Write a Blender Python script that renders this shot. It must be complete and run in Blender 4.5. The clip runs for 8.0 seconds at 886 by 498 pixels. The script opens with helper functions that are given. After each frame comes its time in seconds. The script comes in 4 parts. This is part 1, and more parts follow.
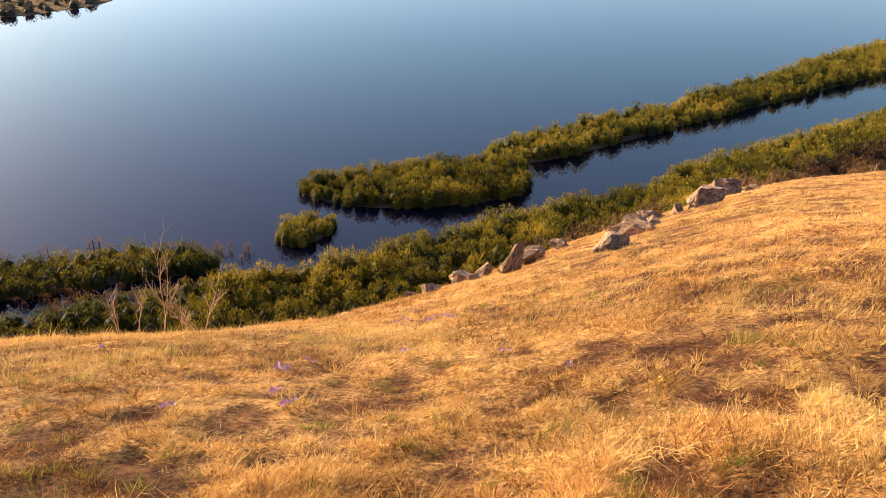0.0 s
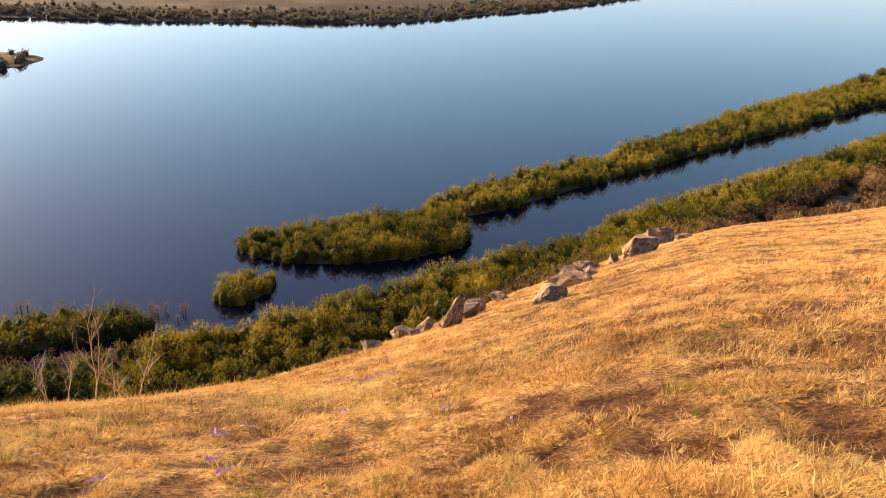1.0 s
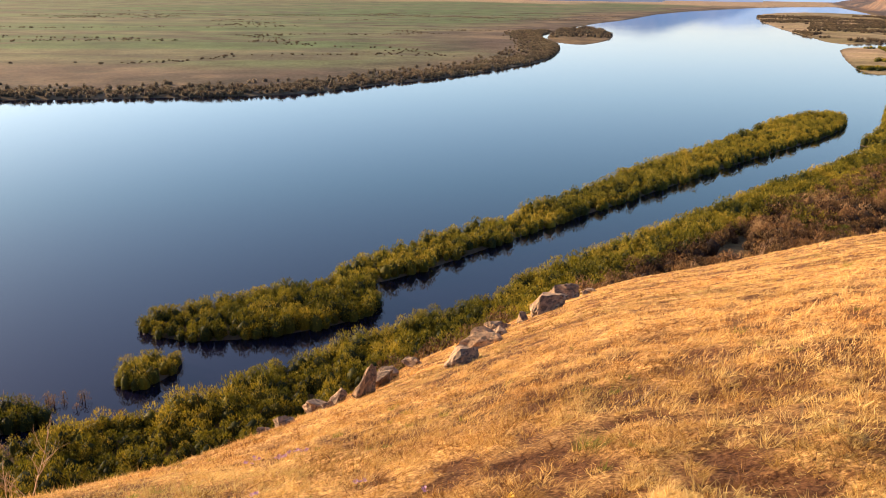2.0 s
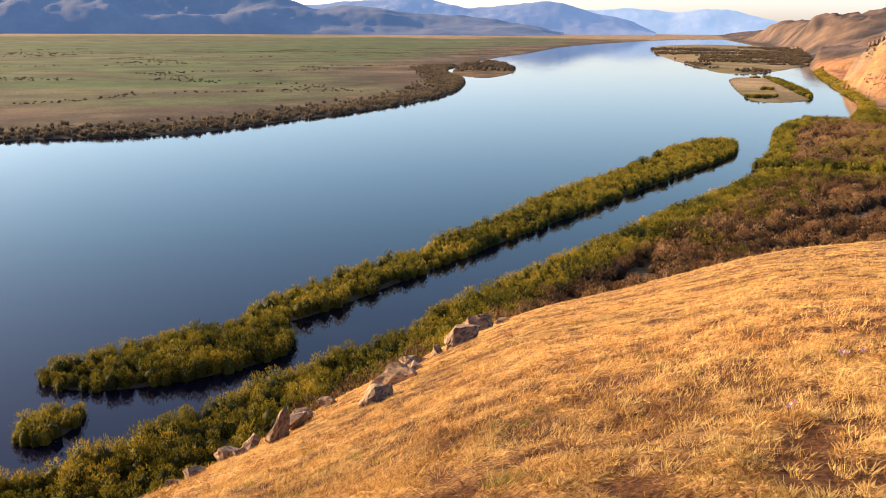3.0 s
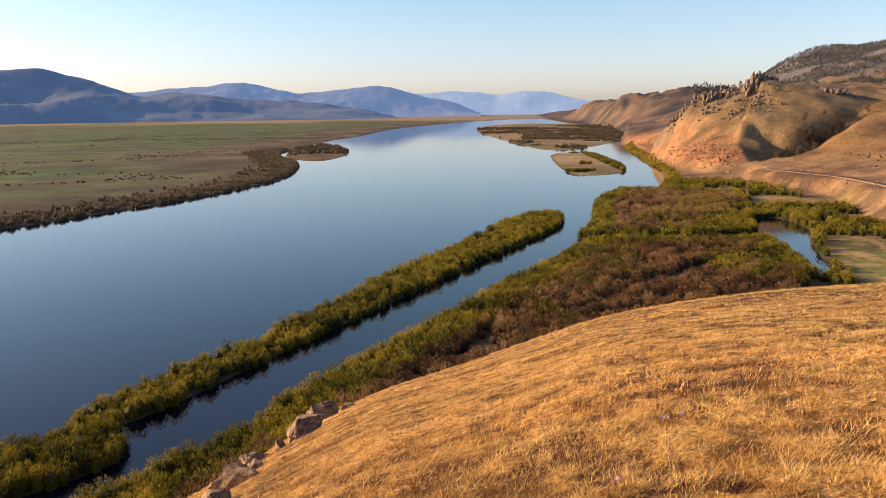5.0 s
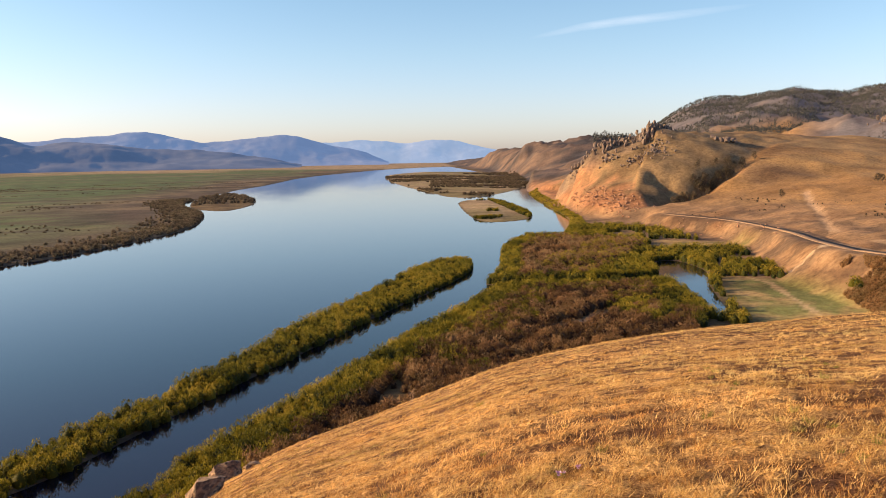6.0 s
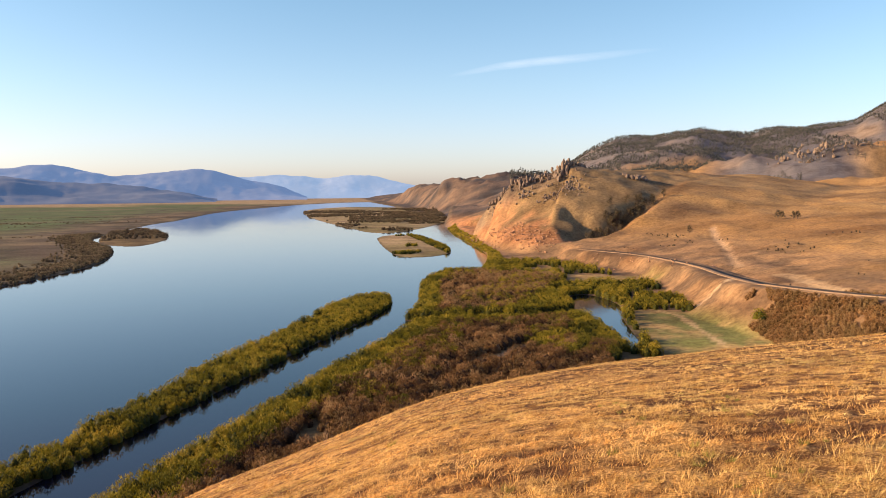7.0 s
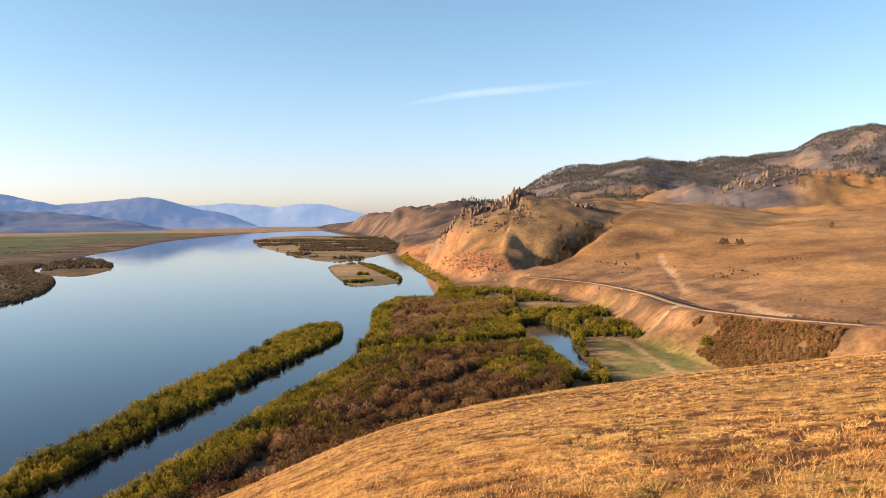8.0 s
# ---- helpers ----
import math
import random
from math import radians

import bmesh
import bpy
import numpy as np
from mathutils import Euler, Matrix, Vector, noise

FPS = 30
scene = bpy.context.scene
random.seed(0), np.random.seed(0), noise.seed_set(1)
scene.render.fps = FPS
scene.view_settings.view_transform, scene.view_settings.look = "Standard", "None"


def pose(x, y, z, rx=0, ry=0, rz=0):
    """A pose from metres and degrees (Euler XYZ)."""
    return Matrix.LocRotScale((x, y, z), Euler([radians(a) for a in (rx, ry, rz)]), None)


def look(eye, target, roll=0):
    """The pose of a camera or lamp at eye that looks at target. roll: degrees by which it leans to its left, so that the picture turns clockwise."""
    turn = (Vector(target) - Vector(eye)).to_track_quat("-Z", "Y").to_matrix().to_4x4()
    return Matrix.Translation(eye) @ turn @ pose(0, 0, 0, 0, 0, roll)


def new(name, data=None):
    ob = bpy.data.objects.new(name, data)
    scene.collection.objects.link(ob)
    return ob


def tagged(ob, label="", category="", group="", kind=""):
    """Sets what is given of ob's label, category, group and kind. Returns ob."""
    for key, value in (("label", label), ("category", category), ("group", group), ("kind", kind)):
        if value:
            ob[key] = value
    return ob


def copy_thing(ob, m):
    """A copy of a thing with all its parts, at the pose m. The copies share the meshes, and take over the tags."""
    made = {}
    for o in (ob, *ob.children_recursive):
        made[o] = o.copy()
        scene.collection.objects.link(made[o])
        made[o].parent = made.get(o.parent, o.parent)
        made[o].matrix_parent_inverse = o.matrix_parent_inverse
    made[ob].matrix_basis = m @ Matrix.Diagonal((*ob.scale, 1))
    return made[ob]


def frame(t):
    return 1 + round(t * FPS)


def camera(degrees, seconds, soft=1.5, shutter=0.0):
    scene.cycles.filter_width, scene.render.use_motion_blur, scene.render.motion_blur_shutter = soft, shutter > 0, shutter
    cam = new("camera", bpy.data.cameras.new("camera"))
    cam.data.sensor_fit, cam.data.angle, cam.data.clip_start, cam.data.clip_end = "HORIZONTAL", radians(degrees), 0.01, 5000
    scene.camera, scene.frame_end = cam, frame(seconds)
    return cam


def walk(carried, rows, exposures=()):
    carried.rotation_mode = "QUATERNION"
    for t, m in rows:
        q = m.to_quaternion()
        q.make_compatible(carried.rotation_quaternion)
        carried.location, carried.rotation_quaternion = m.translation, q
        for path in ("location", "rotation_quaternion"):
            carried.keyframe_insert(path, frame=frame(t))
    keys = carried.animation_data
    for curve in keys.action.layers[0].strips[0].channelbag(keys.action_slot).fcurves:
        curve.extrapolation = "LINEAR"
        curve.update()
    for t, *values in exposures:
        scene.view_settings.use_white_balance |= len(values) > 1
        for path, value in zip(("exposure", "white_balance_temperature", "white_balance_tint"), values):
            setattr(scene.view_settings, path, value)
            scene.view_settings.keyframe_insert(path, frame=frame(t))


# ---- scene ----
cam = camera(56.95, 8.0, soft=0.5)
walk(cam, [
    (0, pose(-0.000, -0.000, 45.000, 63.65, -1.19, -0.00)),
    (0.5, pose(0.014, 0.006, 45.027, 65.27, -1.57, -1.70)),
    (1, pose(0.039, -0.017, 45.059, 67.51, -1.58, -4.35)),
    (1.5, pose(0.071, -0.041, 45.090, 69.69, -1.59, -7.08)),
    (1.7, pose(0.079, -0.050, 45.090, 70.75, -1.32, -8.90)),
    (2.8, pose(0.183, -0.073, 45.191, 74.52, -0.24, -16.43)),
    (3, pose(0.207, -0.079, 45.192, 74.61, -0.42, -17.76)),
    (3.5, pose(0.267, -0.054, 45.212, 75.78, -0.10, -20.66)),
    (4, pose(0.325, -0.072, 45.245, 77.24, 0.52, -23.34)),
    (4.5, pose(0.371, -0.059, 45.267, 78.59, 0.29, -26.60)),
    (4.7, pose(0.402, -0.042, 45.280, 79.11, 0.42, -27.65)),
    (5.8, pose(0.738, 0.035, 45.360, 83.07, 0.83, -34.38)),
    (6, pose(0.807, 0.035, 45.377, 83.43, 0.85, -35.68)),
    (6.5, pose(0.967, 0.026, 45.399, 84.57, 0.83, -38.45)),
    (7, pose(1.072, 0.008, 45.414, 85.84, 0.47, -41.33)),
    (7.5, pose(1.150, -0.011, 45.421, 86.96, 0.66, -43.68)),
    (8, pose(1.220, 0.006, 45.450, 87.80, 0.52, -44.72)),
], [(0, 1.53), (1.0, 1.48), (1.5, 1.45), (2.8, 1.42), (3.5, 1.2), (4.0, 1.04), (4.5, 0.88), (6.0, 0.9), (8.0, 1.03)])

# ---------------------------------------------------------------- light
SUN_AZ, SUN_EL = -54.0, 17.5          # degrees: azimuth clockwise from +y, elevation
world = bpy.data.worlds.new("world")
scene.world = world
world.use_nodes = True
wn = world.node_tree.nodes
sky = wn.new("ShaderNodeTexSky")
sky.sky_type = "NISHITA"
sky.sun_disc = False
sky.sun_elevation = radians(SUN_EL)
sky.sun_rotation = radians(SUN_AZ)
sky.altitude = 500
sky.air_density, sky.dust_density, sky.ozone_density = 0.8, 1.3, 0.9
wn["Background"].inputs["Strength"].default_value = 0.112
tone = wn.new("ShaderNodeMix")              # rosy haze low down, clear cyan high up
tone.data_type, tone.blend_type = "RGBA", "MULTIPLY"
tone.inputs[0].default_value = 1.0
where = wn.new("ShaderNodeTexCoord")
split = wn.new("ShaderNodeSeparateXYZ")
air = wn.new("ShaderNodeValToRGB")
for _ in range(3):
    air.color_ramp.elements.new(0.5)
for el_, (p_, c_) in zip(air.color_ramp.elements, ((0.0, (1.0, 0.89, 1.04)), (0.06, (1.0, 0.94, 1.02)), (0.12, (0.96, 0.99, 1.01)), (0.23, (0.88, 1.02, 1.02)), (0.42, (1.0, 0.95, 1.04)))):
    el_.position, el_.color = p_, (*c_, 1)
wl = world.node_tree.links
wl.new(where.outputs["Generated"], split.inputs[0])
wl.new(split.outputs["Z"], air.inputs["Fac"])
wl.new(sky.outputs["Color"], tone.inputs[6])
wl.new(air.outputs["Color"], tone.inputs[7])
wl.new(tone.outputs[2], wn["Background"].inputs["Color"])

sun = new("sun", bpy.data.lights.new("sun", "SUN"))
sun.data.energy, sun.data.angle, sun.data.color = 5.0, radians(0.6), (1.0, 0.665, 0.355)
_a, _e = radians(SUN_AZ), radians(SUN_EL)
sun.matrix_world = look((400 * math.sin(_a) * math.cos(_e), 400 * math.cos(_a) * math.cos(_e), 45 + 400 * math.sin(_e)), (0, 0, 45))


# ---------------------------------------------------------------- materials
def mat(name):
    m = bpy.data.materials.new(name)
    m.use_nodes = True
    nt = m.node_tree
    return m, nt, nt.nodes["Principled BSDF"]


def add(nt, kind, **sockets):
    n = nt.nodes.new(kind)
    for k, v in sockets.items():
        n.inputs[k.replace("_", " ")].default_value = v
    return n


def ramp(nt, fac, stops):
    n = nt.nodes.new("ShaderNodeValToRGB")
    e = n.color_ramp.elements
    while len(e) < len(stops):
        e.new(0.5)
    for el, (p, c) in zip(e, stops):
        el.position, el.color = p, (*c, 1)
    nt.links.new(fac, n.inputs["Fac"])
    return n.outputs["Color"]


def mix(nt, fac, a, b, blend="MIX"):
    n = nt.nodes.new("ShaderNodeMix")
    n.data_type, n.blend_type = "RGBA", blend
    for sock, v in ((n.inputs[0], fac), (n.inputs[6], a), (n.inputs[7], b)):
        if isinstance(v, (int, float)):
            sock.default_value = v
        elif isinstance(v, tuple):
            sock.default_value = (*v, 1)
        else:
            nt.links.new(v, sock)
    return n.outputs[2]


def noise_tex(nt, scale, detail=4.0, rough=0.6, coords=None, stretch=None):
    if coords is None:
        coords = nt.nodes.new("ShaderNodeTexCoord").outputs["Object"]
    if stretch:
        mp = nt.nodes.new("ShaderNodeMapping")
        mp.inputs["Scale"].default_value = stretch
        nt.links.new(coords, mp.inputs["Vector"])
        coords = mp.outputs["Vector"]
    n = add(nt, "ShaderNodeTexNoise", Scale=scale, Detail=detail, Roughness=rough)
    nt.links.new(coords, n.inputs["Vector"])
    return n.outputs["Fac"]


def attr(nt, name):
    n = nt.nodes.new("ShaderNodeAttribute")
    n.attribute_name = name
    return n


def bump(nt, bsdf, height, strength, dist):
    b = add(nt, "ShaderNodeBump", Strength=strength, Distance=dist)
    nt.links.new(height, b.inputs["Height"])
    nt.links.new(b.outputs["Normal"], bsdf.inputs["Normal"])


# ---------------------------------------------------------------- plan of the valley
def smooth(points, n=4):
    """A closed outline rounded by corner cutting."""
    p = np.array(points, float)
    for _ in range(n):
        q = np.roll(p, -1, 0)
        p = np.stack([0.75 * p + 0.25 * q, 0.25 * p + 0.75 * q], 1).reshape(-1, 2)
        if len(p) > 160:
            break
    return p


STRIP = [(11.5, 120), (24, 127.2), (48.2, 146.2), (86.2, 173.3), (127, 203.4), (171, 232.5), (191, 248.5), (211, 273), (206, 281), (180, 268), (131, 225), (100, 201),
         (74, 179), (53, 160), (27, 142), (6, 125)]
ISLAND = [(14, 110), (6, 105.5), (-2, 103.5), (-10, 103), (-18, 106), (-20, 110.5), (-9, 114.5), (-3, 118), (6, 121), (13, 120)]
ISLET = [(-20.5, 92.5), (-17, 90), (-13, 95), (-14, 98), (-18, 98)]
MARSH = [(-72, 66), (-47, 76), (-36, 80.5), (-28, 83), (-24.5, 85), (-34, 88), (-46, 83), (-75, 76)]
RIGHT_BANK = [(-900, -300), (-300, -60), (-95, 34), (-66, 58), (-48, 68.5), (-35, 75), (-23, 80.5), (-13, 83), (-2, 91), (13, 101), (28, 109), (42, 120), (54, 129),
              (69, 139), (89, 152), (116, 171), (146, 190), (166, 203), (172, 210), (197, 201), (217, 191), (228, 182), (215, 166), (195, 142),
              (190, 133), (198, 137), (236, 173), (263, 192), (280, 222), (262, 222), (238, 193), (218, 198), (199, 208), (175, 218), (181, 226),
              (199, 239), (228, 274), (256, 306), (303, 336), (302, 312), (322, 331), (350, 356), (402, 408), (476, 510), (600, 672), (700, 790),
              (830, 879), (1000, 1200), (1400, 1800), (2000, 2780), (3000, 4300), (5200, 4300), (5200, -5200), (-900, -5200)]
LEFT_BANK = [(-5200, 300), (-400, 345), (-154, 358), (-85, 354), (8, 360), (47, 396), (80, 419), (118, 456), (174, 522), (215, 610), (236, 672),
             (246, 740), (268, 830), (330, 935), (439, 1114), (552, 1263), (830, 1699), (1441, 2345), (1760, 2560), (2080, 2640), (2400, 2900), (3300, 4400), (3300, 5200), (-5200, 5200)]
SPIT = [(243, 731), (249, 690), (262, 676), (322, 763), (378, 905), (388, 1000), (360, 990), (290, 865)]
FAR_SPIT = [(-98, 266), (-104, 242), (-125, 222), (-300, 225), (-420, 300), (-133, 276)]
MID_ISLE = [(1024, 1665), (820, 1330), (659, 1024), (560, 800), (507, 690), (558, 690), (767, 860), (965, 1085), (1330, 1575), (1300, 1900)]
MID_ISLE_LOW = [(484, 650), (420, 560), (357, 462), (338, 421), (380, 422), (432, 483), (533, 652)]
LANDS = [STRIP, ISLAND, ISLET, MARSH, RIGHT_BANK, LEFT_BANK, SPIT, FAR_SPIT, MID_ISLE, MID_ISLE_LOW]
OUTLINES = [smooth(p, 2) for p in LANDS]
FOOT = [(190, -400), (215, -60), (236, 60), (262, 138), (330, 205), (385, 300), (418, 410), (488, 512), (612, 672), (730, 780), (860, 880), (1040, 1200), (1460, 1800), (2080, 2780), (3100, 4300),
        (5200, 4300), (5200, -5200), (190, -5200)]


def signed(P, poly):
    """Distance of points P to a closed outline, positive inside."""
    poly = np.asarray(poly, float)
    x, y = P[:, 0], P[:, 1]
    best = np.full(len(P), 1e18)
    inside = np.zeros(len(P), bool)
    for (ax, ay), (bx, by) in zip(poly, np.roll(poly, -1, 0)):
        dx, dy = bx - ax, by - ay
        k = np.clip(((x - ax) * dx + (y - ay) * dy) / (dx * dx + dy * dy + 1e-12), 0, 1)
        best = np.minimum(best, (x - ax - k * dx) ** 2 + (y - ay - k * dy) ** 2)
        if ay != by:
            inside ^= ((ay > y) != (by > y)) & (x < dx * (y - ay) / dy + ax)
    return np.where(inside, 1, -1) * np.sqrt(best)


def to_line(P, line):
    """Distance to an open line, and how far along it (0 to 1)."""
    best, along = np.full(len(P), 1e18), np.zeros(len(P))
    n = len(line) - 1
    for i in range(n):
        a, b = np.array(line[i][:2], float), np.array(line[i + 1][:2], float)
        d = b - a
        k = np.clip(((P - a) @ d) / (d @ d), 0, 1)
        q = ((P - a - k[:, None] * d) ** 2).sum(1)
        along = np.where(q < best, (i + k) / n, along)
        best = np.minimum(best, q)
    return np.sqrt(best), along


def fbm(P, scale, octaves=4, seed=0):
    """Smooth value noise in plan, about -1 to 1."""
    rng = np.random.RandomState(seed)
    out, amp = np.zeros(len(P)), 1.0
    for o in range(octaves):
        table = rng.rand(64, 64) * 2 - 1
        q = P / scale + rng.rand(2) * 50
        i = np.floor(q).astype(int)
        f = q - i
        f = f * f * (3 - 2 * f)
        i0, i1 = i % 64, (i + 1) % 64
        a = table[i0[:, 0], i0[:, 1]] * (1 - f[:, 0]) + table[i1[:, 0], i0[:, 1]] * f[:, 0]
        b = table[i0[:, 0], i1[:, 1]] * (1 - f[:, 0]) + table[i1[:, 0], i1[:, 1]] * f[:, 0]
        out += amp * (a * (1 - f[:, 1]) + b * f[:, 1])
        scale, amp = scale / 2.07, amp * 0.5
    return out / 1.6


def step(a, b, v):
    t = np.clip((v - a) / (b - a), 0, 1)
    return t * t * (3 - 2 * t)


# the viewpoint hill: brow direction -> steepness of the brow line and its distance
BROW = [(-180, -0.02, 60), (-120, 0.25, 40), (-60, 0.50, 16), (-32, 0.557, 15), (-21, 0.603, 15), (-14, 0.609, 16), (-8, 0.603, 18), (-2, 0.574, 22), (4, 0.532, 28), (10, 0.480, 38),
        (15, 0.436, 46), (20, 0.388, 53), (25, 0.348, 58), (30, 0.324, 62), (36, 0.285, 68), (41, 0.250, 70), (47, 0.224, 72), (53, 0.204, 74), (58.5, 0.189, 76),
        (63, 0.176, 78), (68, 0.161, 80), (73, 0.143, 82), (90, 0.09, 85), (130, 0.0, 70), (180, -0.02, 60)]
GULLY = [(440, 360), (468, 371), (492, 376), (517, 377), (553, 378), (584, 386)]
GULLY_Z = [2.5, 4, 14, 24, 32, 40]
CUTS = [[(484, 380), (488, 396), (482, 412)], [(350, 191), (407, 230), (450, 260), (492, 288)]]
ROAD = [(205, -40, 16), (228, 20, 15.5), (241, 72, 15), (248, 101, 13.8), (268, 138, 12), (300, 170, 10.5), (335, 201, 9.3), (380, 260, 8.4), (398, 308, 7.6), (406, 330, 7.2)]
# crest of the bluff and the line along its foot and up the gully: x, y, height
RIDGE = [(572, 622, 3), (546, 573, 11), (528, 541, 25), (523, 517, 37), (522, 500, 45), (530, 490, 50), (545, 478, 53), (560, 471, 55), (600, 455, 58), (660, 448, 57), (760, 480, 58), (900, 530, 62)]
LOW = [(484, 650), (420, 560), (357, 462), (338, 421), (380, 422), (432, 483), (533, 652)]
LANDS = [STRIP, ISLAND, ISLET, MARSH, RIGHT_BANK, LEFT_BANK, SPIT, FAR_SPIT, MID_ISLE, MID_ISLE_LOW]
OUTLINES = [smooth(p, 2) for p in LANDS]
FOOT = [(190, -400), (215, -60), (236, 60), (262, 138), (330, 205), (385, 300), (418, 410), (488, 512), (612, 672), (730, 780), (860, 880), (1040, 1200), (1460, 1800), (2080, 2780), (3100, 4300),
        (5200, 4300), (5200, -5200), (190, -5200)]


def signed(P, poly):
    """Distance of points P to a closed outline, positive inside."""
    poly = np.asarray(poly, float)
    x, y = P[:, 0], P[:, 1]
    best = np.full(len(P), 1e18)
    inside = np.zeros(len(P), bool)
    for (ax, ay), (bx, by) in zip(poly, np.roll(poly, -1, 0)):
        dx, dy = bx - ax, by - ay
        k = np.clip(((x - ax) * dx + (y - ay) * dy) / (dx * dx + dy * dy + 1e-12), 0, 1)
        best = np.minimum(best, (x - ax - k * dx) ** 2 + (y - ay - k * dy) ** 2)
        if ay != by:
            inside ^= ((ay > y) != (by > y)) & (x < dx * (y - ay) / dy + ax)
    return np.where(inside, 1, -1) * np.sqrt(best)


def to_line(P, line):
    """Distance to an open line, and how far along it (0 to 1)."""
    best, along = np.full(len(P), 1e18), np.zeros(len(P))
    n = len(line) - 1
    for i in range(n):
        a, b = np.array(line[i][:2], float), np.array(line[i + 1][:2], float)
        d = b - a
        k = np.clip(((P - a) @ d) / (d @ d), 0, 1)
        q = ((P - a - k[:, None] * d) ** 2).sum(1)
        along = np.where(q < best, (i + k) / n, along)
        best = np.minimum(best, q)
    return np.sqrt(best), along


def fbm(P, scale, octaves=4, seed=0):
    """Smooth value noise in plan, about -1 to 1."""
    rng = np.random.RandomState(seed)
    out, amp = np.zeros(len(P)), 1.0
    for o in range(octaves):
        table = rng.rand(64, 64) * 2 - 1
        q = P / scale + rng.rand(2) * 50
        i = np.floor(q).astype(int)
        f = q - i
        f = f * f * (3 - 2 * f)
        i0, i1 = i % 64, (i + 1) % 64
        a = table[i0[:, 0], i0[:, 1]] * (1 - f[:, 0]) + table[i1[:, 0], i0[:, 1]] * f[:, 0]
        b = table[i0[:, 0], i1[:, 1]] * (1 - f[:, 0]) + table[i1[:, 0], i1[:, 1]] * f[:, 0]
        out += amp * (a * (1 - f[:, 1]) + b * f[:, 1])
        scale, amp = scale / 2.07, amp * 0.5
    return out / 1.6


def step(a, b, v):
    t = np.clip((v - a) / (b - a), 0, 1)
    return t * t * (3 - 2 * t)


# the viewpoint hill: brow direction -> steepness of the brow line and its distance
BROW = [(-180, -0.02, 60), (-120, 0.25, 40), (-60, 0.50, 16), (-32, 0.557, 15), (-21, 0.603, 15), (-14, 0.609, 16), (-8, 0.603, 18), (-2, 0.574, 22), (4, 0.532, 28), (10, 0.480, 38),
        (15, 0.436, 46), (20, 0.388, 53), (25, 0.348, 58), (30, 0.324, 62), (36, 0.285, 68), (41, 0.250, 70), (47, 0.224, 72), (53, 0.204, 74), (58.5, 0.189, 76),
        (63, 0.176, 78), (68, 0.161, 80), (73, 0.143, 82), (90, 0.09, 85), (130, 0.0, 70), (180, -0.02, 60)]
GULLY = [(440, 360), (468, 371), (492, 376), (517, 377), (553, 378), (584, 386)]
GULLY_Z = [2.5, 4, 14, 24, 32, 40]
CUTS = [[(484, 380), (488, 396), (482, 412)], [(350, 191), (407, 230), (450, 260), (492, 288)]]
ROAD = [(205, -40, 16), (228, 20, 15.5), (241, 72, 15), (248, 101, 13.8), (268, 138, 12), (300, 170, 10.5), (335, 201, 9.3), (380, 260, 8.4), (398, 308, 7.6), (406, 330, 7.2)]
# crest of the bluff and the line along its foot and up the gully: x, y, height
RIDGE = [(500, 545, 8), (502, 530, 13), (510, 521, 26), (525, 517, 39), (522, 500, 49), (530, 490, 53), (545, 478, 58), (560, 471, 65), (592, 476, 62), (663, 499, 61), (787, 531, 63), (900, 560, 66)]
LOW = [(700, 790, 4), (612, 672, 4), (488, 512, 4), (436, 430, 4), (428, 392, 4)] + [(*g, z) for g, z in zip(GULLY, GULLY_Z)] + [(640, 405, 48), (760, 440, 53), (900, 480, 58)]


BROW_AZ = np.arange(-180, 180.1, 0.5)
_kern = np.hanning(19) / np.hanning(19).sum()
BROW_TAU, BROW_RC = (np.convolve(np.pad(np.interp(BROW_AZ, [b[0] for b in BROW], [b[k] for b in BROW]), 9, mode="wrap"), _kern, "valid") for k in (1, 2))


def hill_height(P):
    rho = np.hypot(P[:, 0], P[:, 1])
    az = np.degrees(np.arctan2(P[:, 0], P[:, 1]))
    tau, rc = np.interp(az, BROW_AZ, BROW_TAU), np.interp(az, BROW_AZ, BROW_RC)
    k = 2.0 / rc ** 2
    s = tau - 4.0 / rc
    return 45 - 2.0 - s * rho - k * rho ** 2


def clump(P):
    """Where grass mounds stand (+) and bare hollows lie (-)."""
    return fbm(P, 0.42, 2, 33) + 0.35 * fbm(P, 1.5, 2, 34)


def hill_top(P):
    hill, rho = hill_height(P), np.hypot(P[:, 0], P[:, 1])
    hill += 0.5 * fbm(P, 16, 3, 30) * step(12, 40, rho) * step(140, 60, rho) * 0.5 + 0.05 * fbm(P, 1.3, 3, 31) * step(90, 40, rho) + 0.10 * clump(P) * step(30, 14, rho)
    return hill


